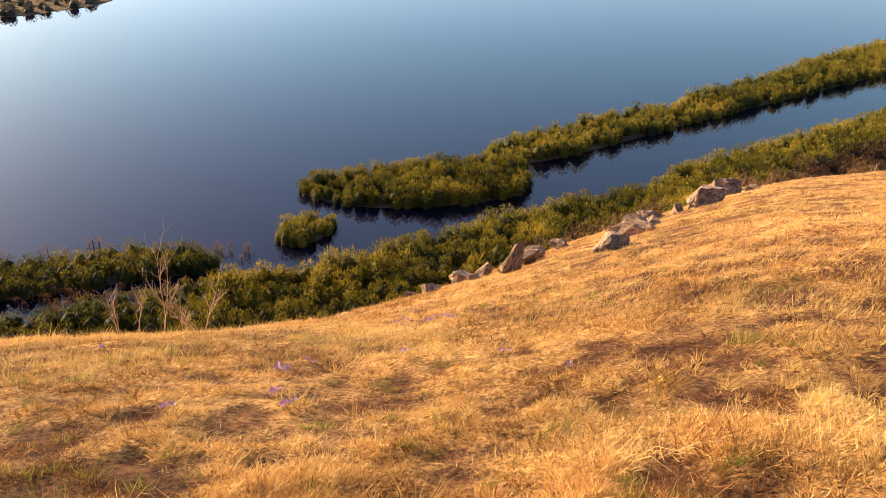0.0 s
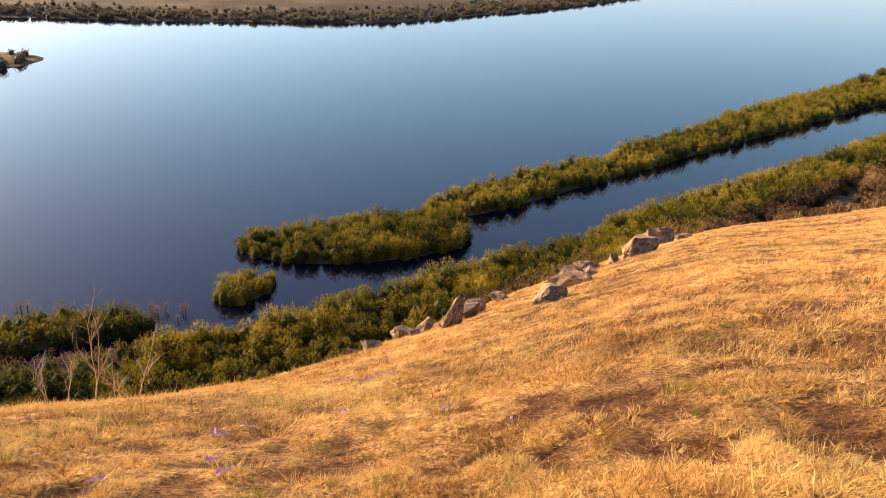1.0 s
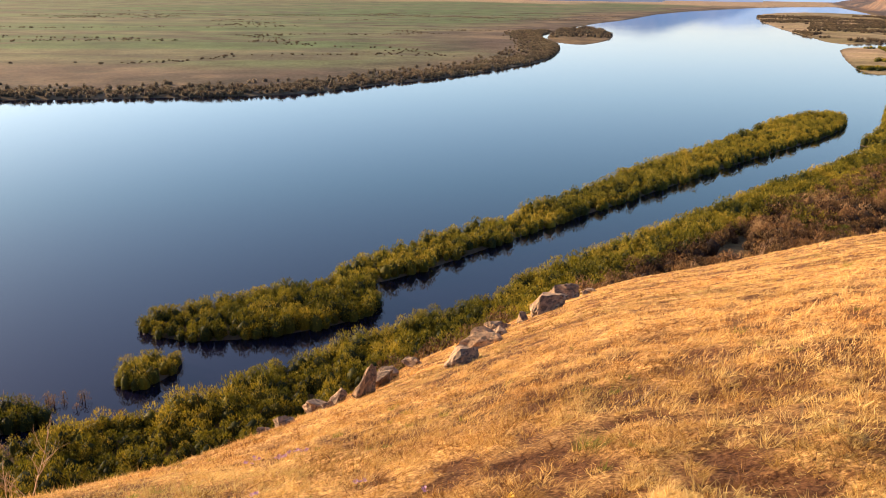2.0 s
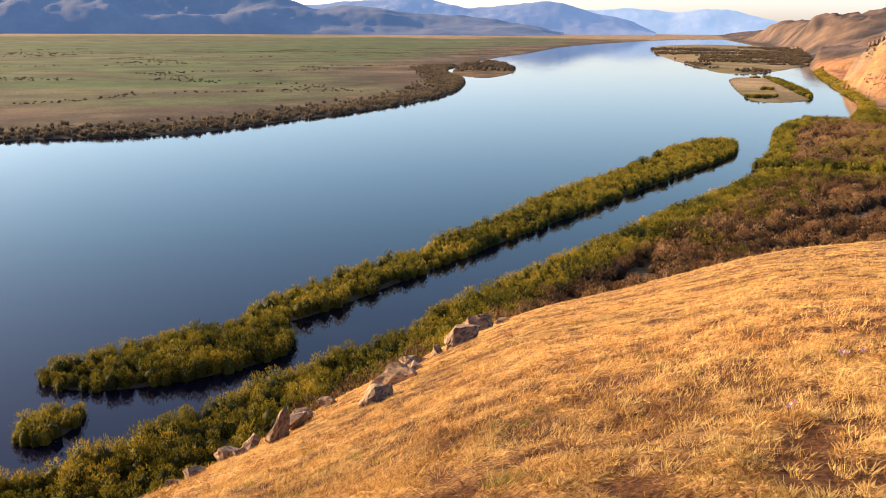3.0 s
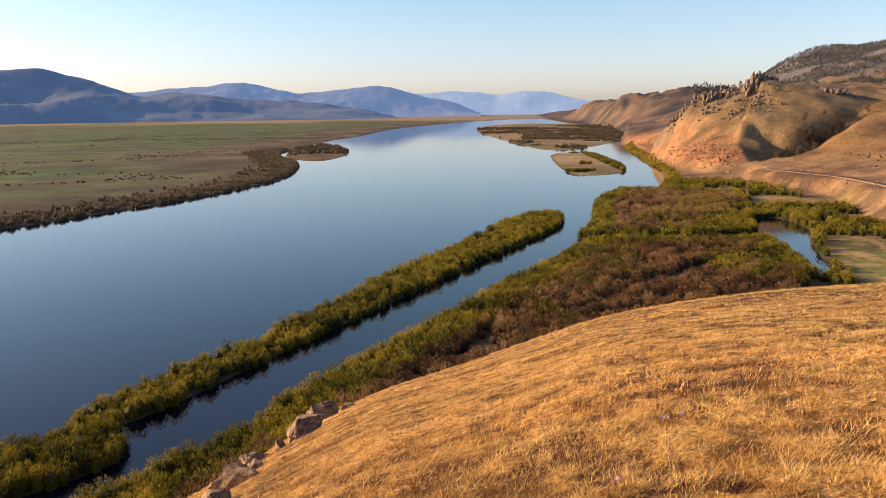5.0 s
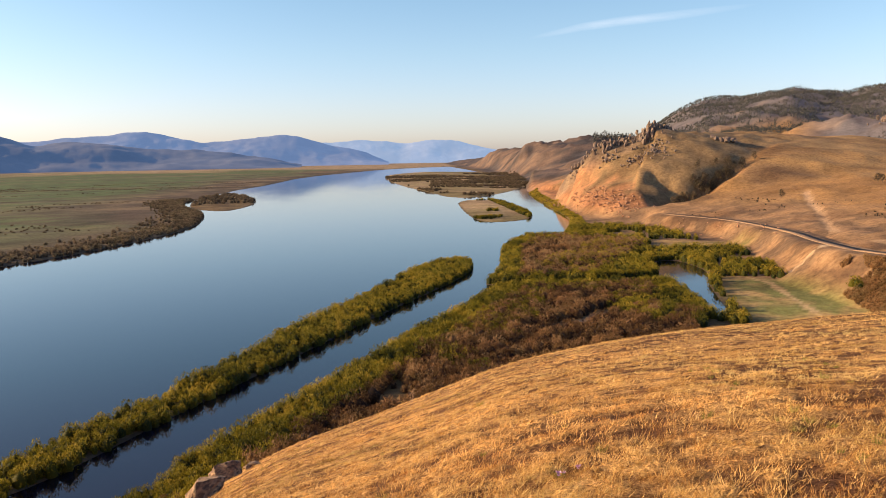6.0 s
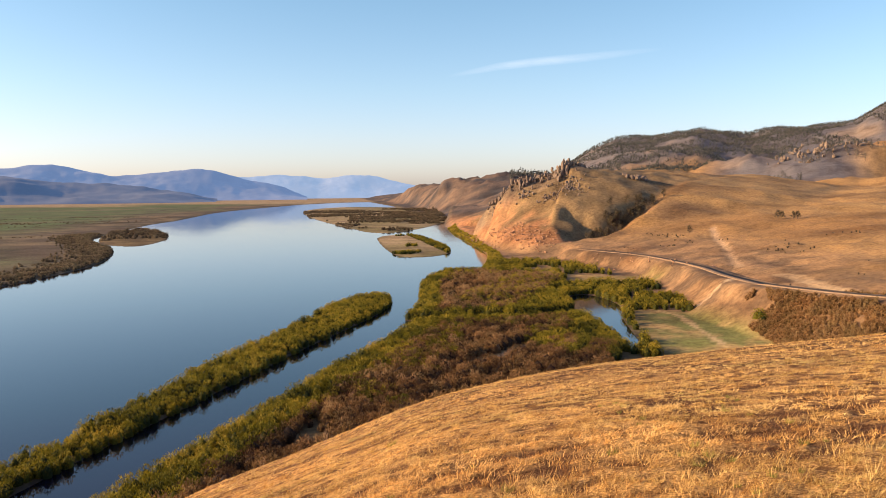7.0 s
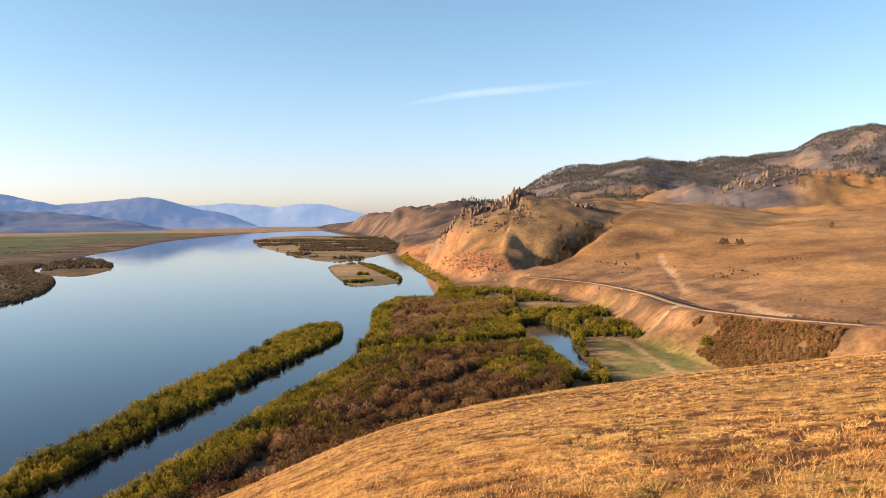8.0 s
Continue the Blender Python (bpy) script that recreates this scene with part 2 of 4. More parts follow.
def ground_height(P):
    P = np.asarray(P, float)
    sd = np.max([signed(P, o) for o in OUTLINES], axis=0)
    flat = np.clip(sd * 0.25, -3, 0.22) + np.clip((sd - 3) * 0.02, 0, 1.1)
    flat += 0.25 * fbm(P, 14, 3, 3) * step(0, 3, sd)
    # the slopes east of the road
    f = signed(P, FOOT)
    up = np.maximum(f, 0)
    d_far = np.hypot(P[:, 0], P[:, 1])
    rise = 4 + 60 * (1 - np.exp(-up / 430)) + 3 * fbm(P, 240, 4, 5) * step(20, 200, up) + 1.8 * fbm(P, 40, 4, 6) * step(5, 60, up) + 1.0 * fbm(P, 14, 3, 23) * step(5, 40, up) + 14 * fbm(P, 130, 5, 19) * step(850, 1100, d_far) * step(60, 200, up)
    east = np.where(f > 0, rise * step(0, 26, f), 0)
    # bluff with the crag: from the foot line up to the crest
    ridge, al = to_line(P, RIDGE)
    low, bl = to_line(P, LOW)
    crest = np.interp(al * (len(RIDGE) - 1), range(len(RIDGE)), [r[2] for r in RIDGE])
    foot_z = np.interp(bl * (len(LOW) - 1), range(len(LOW)), [r[2] for r in LOW])
    in_bluff = signed(P, [q[:2] for q in LOW] + [(1000, 700), (900, 1000)])
    climb = low / (ridge + low + 1e-6)
    folds = 5.5 * (0.35 - np.abs(fbm(P, 46, 4, 18))) + 1.6 * fbm(P, 15, 4, 8)
    bluff = foot_z + (crest - foot_z) * climb ** 0.92 + folds * np.sqrt(np.clip(climb * (1.03 - climb), 0, 1)) * 2.2
    k = step(-5, 4, in_bluff) * step(1000, 760, P[:, 0])
    apron = foot_z + 1.5 - 0.15 * low - 30 * step(0.35, 0.5, 0.85 - bl) + 1.2 * fbm(P, 22, 3, 24)
    gap = np.clip(0.5 + (apron - east) / 8, 0, 1)
    east = np.where(f > 0, east * (1 - gap) + apron * gap, east)
    east = east * (1 - k) + bluff * k
    # hills along the river farther up
    for cx, cy, h, r, sq in ((1180, 1180, 22, 150, 0.6), (1010, 960, 16, 90, 0.8), (1420, 1330, 26, 220, 0.7), (1750, 1900, 40, 330, 0.6), (1330, 1560, 20, 140, 0.7), (900, 760, 10, 150, 1.0)):
        g = np.hypot(P[:, 0] - cx, (P[:, 1] - cy) * sq) / r
        east += h * np.exp(-g ** 2) * (1 + 0.8 * (0.5 - 1.6 * np.abs(fbm(P, 170, 5, 11)))) * step(0, 60, f)
    # wooded mountains behind
    az = np.degrees(np.arctan2(P[:, 0], P[:, 1]))
    top = np.interp(az, [46, 50.5, 53.2, 55.5, 58.7, 61.8, 66, 68, 69.5, 72.4, 75, 80, 95, 130], [0.008, 0.037, 0.055, 0.056, 0.066, 0.058, 0.066, 0.067, 0.080, 0.094, 0.088, 0.09, 0.07, 0.03])
    mtn = (45 + top * 2700) * np.exp(-((d_far - 2700) / 640) ** 2) * (1 + 0.10 * fbm(P, 420, 5, 12)) + (34 * (0.35 - np.abs(fbm(P, 330, 5, 15))) + 10 * fbm(P, 90, 3, 16)) * step(1700, 2300, d_far) * step(3400, 2900, d_far)
    mtn *= step(44, 52, az) * step(150, 120, az)
    spur = 44 * np.exp(-(np.hypot(P[:, 0] - 1500, P[:, 1] - 720) / 170) ** 2) + 36 * np.exp(-(np.hypot(P[:, 0] - 1700, P[:, 1] - 1110) / 200) ** 2) + 46 * np.exp(-(np.hypot(P[:, 0] - 1650, P[:, 1] - 500) / 220) ** 2)
    spur *= 1.05 + 0.9 * (0.3 - np.abs(fbm(P, 120, 5, 13)))
    east = np.maximum(east, np.where(f > 0, mtn, 0)) + np.where(f > 0, spur, 0) * step(150, 300, f)
    gd, ga = to_line(P, GULLY)
    east -= np.interp(ga, [0, 0.2, 0.5, 1], [5, 15, 11, 5]) * np.exp(-(gd / np.interp(ga, [0, 0.3, 1], [11, 10, 6])) ** 2) * step(0, 0.12, ga) * step(1.0, 0.6, ga) * step(0, 40, f)
    for cut, depth, w in ((CUTS[0], 9, 6), (CUTS[1], 0.7, 3)):
        cd, ca = to_line(P, cut)
        east -= depth * np.exp(-(cd / w) ** 2) * step(0, 0.1, ca) * step(1, 0.85, ca)
    east = np.maximum(east, 0)
    # road bench
    rd, ra = to_line(P, ROAD)
    rz = np.interp(ra * (len(ROAD) - 1), range(len(ROAD)), [r[2] for r in ROAD])
    z = flat + east
    lower = step(60, 10, rd) * (f < 20)
    z = np.where(sd > 2, np.maximum(z, lower * (rz - 0.6 * np.maximum(rd - 4, 0))), z)
    w = step(14, 4.5, rd)
    z = z * (1 - w) + rz * w
    # far plain rises a little to the hills
    lf = signed(P, LEFT_BANK)
    z += np.where(lf > 0, 0.6 * step(0, 6, lf) + 0.35 * fbm(P, 30, 3, 21) * step(2, 12, lf), 0)
    # viewpoint hill
    hill, rho = hill_top(P), d_far
    k = 3.0
    m = np.maximum(hill, z)
    blend = m + k * 0.25 * np.clip(1 - np.abs(hill - z) / k, 0, 1) ** 2
    return np.where((sd > 0) | (hill > z), np.where(rho < 420, blend, z), z), sd, f, hill - z


def sheet(name, V, nu, nv, wrap=True):
    """Grid mesh of nu rings by nv columns."""
    i, j = np.meshgrid(np.arange(nu - 1), np.arange(nv if wrap else nv - 1), indexing="ij")
    jn = (j + 1) % nv
    F = np.stack([i * nv + j, i * nv + jn, (i + 1) * nv + jn, (i + 1) * nv + j], -1).reshape(-1, 4)
    return raw_mesh(name, V, F)


def raw_mesh(name, V, F):
    V, F = np.asarray(V, np.float32), np.asarray(F, np.int32)
    me = bpy.data.meshes.new(name)
    me.vertices.add(len(V))
    me.vertices.foreach_set("co", V.ravel())
    k = F.shape[1]
    me.loops.add(F.size)
    me.loops.foreach_set("vertex_index", F.ravel())
    me.polygons.add(len(F))
    me.polygons.foreach_set("loop_start", np.arange(0, F.size, k, dtype=np.int32))
    me.polygons.foreach_set("loop_total", np.full(len(F), k, dtype=np.int32))
    me.update()
    me.validate()
    return me


def put(me, name, values):
    a = me.attributes.new(name, "FLOAT", "POINT")
    a.data.foreach_set("value", np.asarray(values, np.float32))


# ---------------------------------------------------------------- ground
cols = np.radians(np.concatenate([np.arange(-42, 80, 0.195), np.arange(80, 318, 2.0)]))
rings = [0.0, 0.4, 0.8, 1.2]
while rings[-1] < 4960:
    r = rings[-1]
    rings.append(r * (1.010 if 3 < r < 26 else 1.018 if r < 260 else 1.009 if r < 1000 else 1.02 if r < 3500 else 1.05))
rings = np.array(rings)
RR, AA = np.meshgrid(rings, cols, indexing="ij")
GP = np.stack([(RR * np.sin(AA)).ravel(), (RR * np.cos(AA)).ravel()], 1)
gz, gsd, gf, ghill = ground_height(GP)
ground_me = sheet("ground", np.column_stack([GP, gz]), len(rings), len(cols))
ground_me.polygons.foreach_set("use_smooth", np.ones(len(ground_me.polygons), bool))
put(ground_me, "shore", gsd)
put(ground_me, "foot", gf)
put(ground_me, "hill", step(-2, 4, ghill))
print("ground", len(GP))


MEADOW = [(186, 118), (224, 155), (252, 176), (258, 158), (240, 130), (222, 108), (200, 92)]
MEADOW_2 = [(300, 248), (326, 268), (346, 236), (334, 220)]


def ground_colour(P, z, sd, f, hill, slope):
    n1, n2, n3 = fbm(P, 60, 4, 40)[:, None], fbm(P, 9, 4, 41)[:, None], fbm(P, 260, 4, 42)[:, None]
    rho = np.hypot(P[:, 0], P[:, 1])
    az = np.degrees(np.arctan2(P[:, 0], P[:, 1]))
    tone = lambda *c: np.array(c)[None, :]
    w = lambda v: np.clip(v, 0, 1)[:, None] if v.ndim == 1 else np.clip(v, 0, 1)
    lay = lambda a, b, k: a * (1 - k) + b * k
    c = lay(tone(0.10, 0.066, 0.03), tone(0.17, 0.115, 0.052), w(0.5 + n2))                     # wet flats
    c = lay(c, tone(0.075, 0.058, 0.038), w(step(2.5, 0.8, sd)))                                  # bare shore
    # far bank: brown scrub near the water, green pasture behind, straw in the distance
    lf = signed(P, OUTLINES[5])
    cross = fbm(np.column_stack([P[:, 0] * 0.25 + P[:, 1] * 0.12, P[:, 1] * 1.1]), 90, 4, 43)
    past = lay(tone(0.07, 0.105, 0.036), tone(0.13, 0.118, 0.06), w(0.3 + 1.1 * cross))
    streak = np.abs(fbm(np.column_stack([P[:, 0] * 0.22 + P[:, 1] * 0.06, P[:, 1] * 0.9]), 75, 4, 143))
    past = lay(past, tone(0.075, 0.065, 0.036), w(0.85 * step(0.10, 0.02, streak)))
    scrub = lay(tone(0.085, 0.06, 0.04), tone(0.18, 0.13, 0.075), w(0.4 + 1.2 * n1))
    far = lay(scrub, past, w(step(45, 150, lf + 90 * n3[:, 0] + 60 * cross)))
    far = lay(far, tone(0.055, 0.045, 0.03), w(0.75 * step(0.05, 0.5, fbm(np.column_stack([P[:, 0] * 0.6, P[:, 1]]), 26, 4, 144)) * step(330, 60, lf)))
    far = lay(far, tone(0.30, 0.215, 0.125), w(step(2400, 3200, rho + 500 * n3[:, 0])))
    c = lay(c, far, w(step(1, 4, lf)))
    # islands in mid river
    isl = np.maximum(signed(P, OUTLINES[8]), signed(P, OUTLINES[9]))
    c = lay(c, lay(tone(0.17, 0.135, 0.06), tone(0.36, 0.26, 0.15), w(0.2 + 1.6 * n1)), w(step(0, 3, isl)))
    # eastern slopes
    band = fbm(np.column_stack([P[:, 0] * 0.5 + P[:, 1] * 0.2, P[:, 1] * 0.35 - P[:, 0] * 0.05]), 70, 4, 44)
    dry = lay(tone(0.34, 0.205, 0.085), tone(0.27, 0.15, 0.06), w(0.5 + 1.2 * band[:, None]))
    dry = lay(dry, tone(0.19, 0.115, 0.06), w(step(0.15, 0.6, n1[:, 0]) * step(420, 200, f) * 0.8))
    dry = lay(dry, tone(0.33, 0.13, 0.055), w(step(520, 640, f) * step(900, 700, f) * (0.6 + n1[:, 0]) * step(56, 60, az) * step(1300, 1150, rho)))
    dry = lay(dry, lay(tone(0.30, 0.18, 0.095), tone(0.13, 0.085, 0.055), w(0.55 + 1.9 * n2 + 1.1 * n1)), w(0.85 * step(90, 25, f + 30 * n1[:, 0])))
    scree = lay(tone(0.35, 0.17, 0.085), tone(0.12, 0.072, 0.05), w(0.5 + 1.9 * n2))
    dry = lay(dry, scree, w(0.6 * step(0.5, 0.95, slope + 0.35 * n1[:, 0]) * step(0.0, 15, f) * (rho < 1900)))
    # mountain woods paled grey-blue: distance haze painted into the base colour
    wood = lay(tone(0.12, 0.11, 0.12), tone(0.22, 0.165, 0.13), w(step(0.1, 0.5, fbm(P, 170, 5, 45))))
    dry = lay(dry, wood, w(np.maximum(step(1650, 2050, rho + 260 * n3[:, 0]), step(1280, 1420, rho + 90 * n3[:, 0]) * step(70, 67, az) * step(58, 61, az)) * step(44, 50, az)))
    upriver = lay(tone(0.06, 0.052, 0.052), tone(0.155, 0.105, 0.078), w(0.45 + 1.5 * n1 + 0.8 * n2))
    dry = lay(dry, upriver, w(step(720, 860, rho) * step(48.5, 46.5, az)))
    rd, _ = to_line(P, RIDGE)
    ld, la = to_line(P, LOW)
    on_bluff = step(-4, 6, signed(P, [q[:2] for q in LOW] + [(1000, 700), (900, 1000)])) * step(760, 640, P[:, 0])
    dry = lay(dry, lay(tone(0.26, 0.17, 0.084), tone(0.16, 0.108, 0.056), w(0.5 + 1.2 * n2)), w(on_bluff))
    blocks = fbm(P, 5, 3, 49)
    dry = lay(dry, lay(tone(0.42, 0.20, 0.095), tone(0.24, 0.12, 0.06), w(0.5 + 1.4 * blocks)), w(on_bluff * step(46, 14, ld + 22 * n2[:, 0] + 14 * n1[:, 0]) * (la < 0.42)))
    dry = lay(dry, lay(tone(0.13, 0.095, 0.07), tone(0.23, 0.16, 0.10), w(0.5 + 1.3 * blocks)), w(on_bluff * step(26, 6, rd + 14 * n2[:, 0]) * (P[:, 0] < 572)))
    c = lay(c, dry, w(step(-48, -22, f + 10 * n1[:, 0])))
    green = np.maximum(signed(P, MEADOW), signed(P, MEADOW_2))
    c = lay(c, lay(tone(0.16, 0.16, 0.052), tone(0.40, 0.27, 0.115), w(0.5 + 1.7 * n2 + 1.5 * n1)), w(step(-6, 5, green)))
    for line, width, col in ((CUTS[1], 3.2, (0.42, 0.27, 0.15)), ([(262, 160), (276, 155), (292, 158)], 1.6, (0.5, 0.36, 0.22)), ([(205, 112), (232, 140), (252, 160), (262, 185)], 1.2, (0.40, 0.29, 0.15)),
                             ([(262, 92), (300, 130), (330, 160)], 5.0, (0.48, 0.32, 0.17)), ([(150, 150), (172, 158), (200, 160)], 2.5, (0.36, 0.25, 0.16)), ([(160, 133), (185, 146), (205, 158)], 1.6, (0.36, 0.26, 0.18)),
                             ([(215, 225), (250, 232)], 5.0, (0.28, 0.2, 0.13))):
        d, _ = to_line(P, line)
        c = lay(c, tone(*col), w(step(width, width * 0.4, d + 1.5 * n2[:, 0])))
    # turf darkens in the hollows: brown soil plus painted shade between mounds
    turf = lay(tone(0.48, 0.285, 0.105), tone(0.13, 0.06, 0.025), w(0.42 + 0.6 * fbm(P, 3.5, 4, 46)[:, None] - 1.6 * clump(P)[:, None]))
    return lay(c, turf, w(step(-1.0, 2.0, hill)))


SL = gz.reshape(len(rings), len(cols))
g_r = np.abs(np.gradient(SL, rings, axis=0))
g_a = np.abs(np.gradient(SL, axis=1)) / np.maximum(RR * np.radians(0.195), 0.05)
slope = np.where(np.degrees(AA) < 79.5, np.hypot(g_r, g_a), g_r).ravel()
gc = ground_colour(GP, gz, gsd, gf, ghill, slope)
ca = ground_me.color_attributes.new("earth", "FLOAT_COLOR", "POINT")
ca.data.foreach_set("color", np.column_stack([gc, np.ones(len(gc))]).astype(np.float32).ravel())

m_ground, nt, b = mat("ground")
b.inputs["Roughness"].default_value = 0.95
b.inputs["Specular IOR Level"].default_value = 0.15
earth = attr(nt, "earth").outputs["Color"]
broad = noise_tex(nt, 0.022, 7.0, 0.65)
earth = mix(nt, 1.0, earth, ramp(nt, broad, [(0.34, (0.62, 0.58, 0.56)), (0.5, (1, 1, 1)), (0.66, (1.3, 1.28, 1.22))]), "MULTIPLY")
fine = noise_tex(nt, 20.0, 8.0, 0.8)
clod = noise_tex(nt, 5.0, 5.0, 0.65)
mid = noise_tex(nt, 0.45, 8.0, 0.7)
hillf = attr(nt, "hill").outputs["Fac"]
col = mix(nt, 1.0, earth, ramp(nt, mid, [(0.3, (0.55, 0.52, 0.50)), (0.5, (1, 1, 1)), (0.7, (1.35, 1.4, 1.35))]), "MULTIPLY")
dirt = ramp(nt, fine, [(0.36, (0.30, 0.22, 0.18)), (0.48, (0.9, 0.85, 0.8)), (0.62, (1.7, 1.8, 1.9))])
dirt = mix(nt, 1.0, dirt, ramp(nt, clod, [(0.36, (0.5, 0.42, 0.38)), (0.5, (1, 1, 1)), (0.64, (1.25, 1.25, 1.2))]), "MULTIPLY")
col = mix(nt, hillf, col, mix(nt, 1.0, col, dirt, "MULTIPLY"))
nt.links.new(col, b.inputs["Base Color"])
bump(nt, b, fine, 1.0, 0.08)
ground_me.materials.append(m_ground)
ground = tagged(new("ground", ground_me), "river valley ground with a dry grassy hill and green meadows", "ground", kind="structure")

m_water, nt, b = mat("water")
b.inputs["Base Color"].default_value = (0.004, 0.004, 0.012, 1)
b.inputs["Roughness"].default_value = 0.05
b.inputs["IOR"].default_value = 1.33
ripple = noise_tex(nt, 0.9, 5.0, 0.6, stretch=(1.0, 2.2, 1.0))
slow = noise_tex(nt, 0.02, 4.0, 0.6)
bump(nt, b, mix(nt, ramp(nt, slow, [(0.4, (0.25, 0.25, 0.25)), (0.62, (1, 1, 1))]), (0.5, 0.5, 0.5), ripple), 0.13, 0.06)
water_me = sheet("water", np.column_stack([np.array([(r * math.sin(a), r * math.cos(a)) for r in (0.0, 60, 200, 700, 2000, 4950) for a in np.linspace(0, 2 * math.pi, 64, endpoint=False)]), np.zeros(6 * 64)]), 6, 64)
water_me.materials.append(m_water)
water = tagged(new("water", water_me), "calm wide river reflecting the blue sky", "water", kind="structure")


# ---------------------------------------------------------------- helpers for things
def part(name, me, material, parent, label=""):
    """One mesh under a thing or a part."""
    ob = new(name, me)
    if material and not me.materials:
        me.materials.append(material)
    ob.parent = parent
    if label:
        ob["label"] = label
    return ob


def blades(base, direction, length, width, tints, bend=None, face=None):
    """Thin tapering leaves, one triangle each; with bend two more, drooping at the tip."""
    n = len(base)
    d = direction / np.linalg.norm(direction, axis=1)[:, None]
    side = np.cross(d, np.random.randn(n, 3) if face is None else face + 0.24 * np.random.randn(n, 3))
    side /= np.linalg.norm(side, axis=1)[:, None]
    tip = base + d * length[:, None]
    if bend is None:
        V = np.stack([base - side * width[:, None] / 2, base + side * width[:, None] / 2, tip], 1).reshape(-1, 3)
        F = np.arange(3 * n).reshape(-1, 3)
        k = 3
    else:
        mid = base + d * (0.55 * length)[:, None]
        tip = tip + bend
        h = side * width[:, None] / 2
        V = np.stack([base - h, base + h, mid + 0.7 * h, mid - 0.7 * h, tip], 1).reshape(-1, 3)
        o = 5 * np.arange(n)[:, None]
        F = np.concatenate([o + [0, 1, 2], o + [0, 2, 3], o + [3, 2, 4]])
        k = 5
    me = raw_mesh("blades", V, F)
    put(me, "tint", np.repeat(tints, k))
    return me


def leafy(name, stops, see=0.2, rough=0.7, shade=None):
    """Leaves, grass and twigs: colour by the stored tint, which in thickets carries painted shade; light passes
    through.
    """
    m, nt, b = mat(name)
    c = ramp(nt, attr(nt, "tint").outputs["Fac"], stops)
    patch = noise_tex(nt, 0.16, 4.0, 0.6)
    c = mix(nt, 1.0, c, ramp(nt, patch, [(0.35, (0.72, 0.78, 0.72)), (0.65, (1.22, 1.14, 1.1))]), "MULTIPLY")
    nt.links.new(c, b.inputs["Base Color"])
    b.inputs["Roughness"].default_value = rough
    b.inputs["Specular IOR Level"].default_value = 0.2
    t = nt.nodes.new("ShaderNodeBsdfTranslucent")
    nt.links.new(c, t.inputs["Color"])
    mx = nt.nodes.new("ShaderNodeMixShader")
    mx.inputs[0].default_value = see
    nt.links.new(b.outputs[0], mx.inputs[1])
    nt.links.new(t.outputs[0], mx.inputs[2])
    nt.links.new(mx.outputs[0], nt.nodes["Material Output"].inputs["Surface"])
    return m


# near-black low ends of willow and brush stand for shaded gaps
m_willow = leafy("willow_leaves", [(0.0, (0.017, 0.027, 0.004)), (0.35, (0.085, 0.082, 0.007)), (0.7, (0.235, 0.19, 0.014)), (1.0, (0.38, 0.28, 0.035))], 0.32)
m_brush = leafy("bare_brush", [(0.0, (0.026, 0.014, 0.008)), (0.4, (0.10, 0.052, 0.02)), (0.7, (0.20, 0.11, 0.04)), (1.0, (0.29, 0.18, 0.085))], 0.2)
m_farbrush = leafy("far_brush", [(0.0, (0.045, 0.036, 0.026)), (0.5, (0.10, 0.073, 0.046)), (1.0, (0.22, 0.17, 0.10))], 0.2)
m_grass = leafy("dry_grass", [(0.0, (0.17, 0.07, 0.022)), (0.3, (0.40, 0.205, 0.055)), (0.6, (0.66, 0.41, 0.13)), (1.0, (0.80, 0.57, 0.24))], 0.25, 0.6)
m_green = leafy("fresh_grass", [(0.0, (0.13, 0.14, 0.025)), (0.6, (0.27, 0.26, 0.05)), (1.0, (0.5, 0.4, 0.13))], 0.35)


def inside_points(poly, n, lo, hi, rng, extra=None):
    """n random places whose distance inside the outline is between lo and hi."""
    poly = np.asarray(poly, float)
    a, b = poly.min(0), poly.max(0)
    out = []
    have = 0
    for _ in range(60):
        q = a + rng.rand(20000, 2) * (b - a)
        sd = signed(q, poly)
        k = (sd > lo) & (sd < hi)
        if extra is not None:
            k &= extra(q)
        out.append(q[k])
        have += k.sum()
        if have >= n:
            break
    return np.concatenate(out)[:n]


def thin(places, gap):
    """One place in each cell of a grid, so that shrubs stand apart."""
    cell = np.floor(places / gap).astype(int)
    _, first = np.unique(cell, axis=0, return_index=True)
    return places[np.sort(first)]


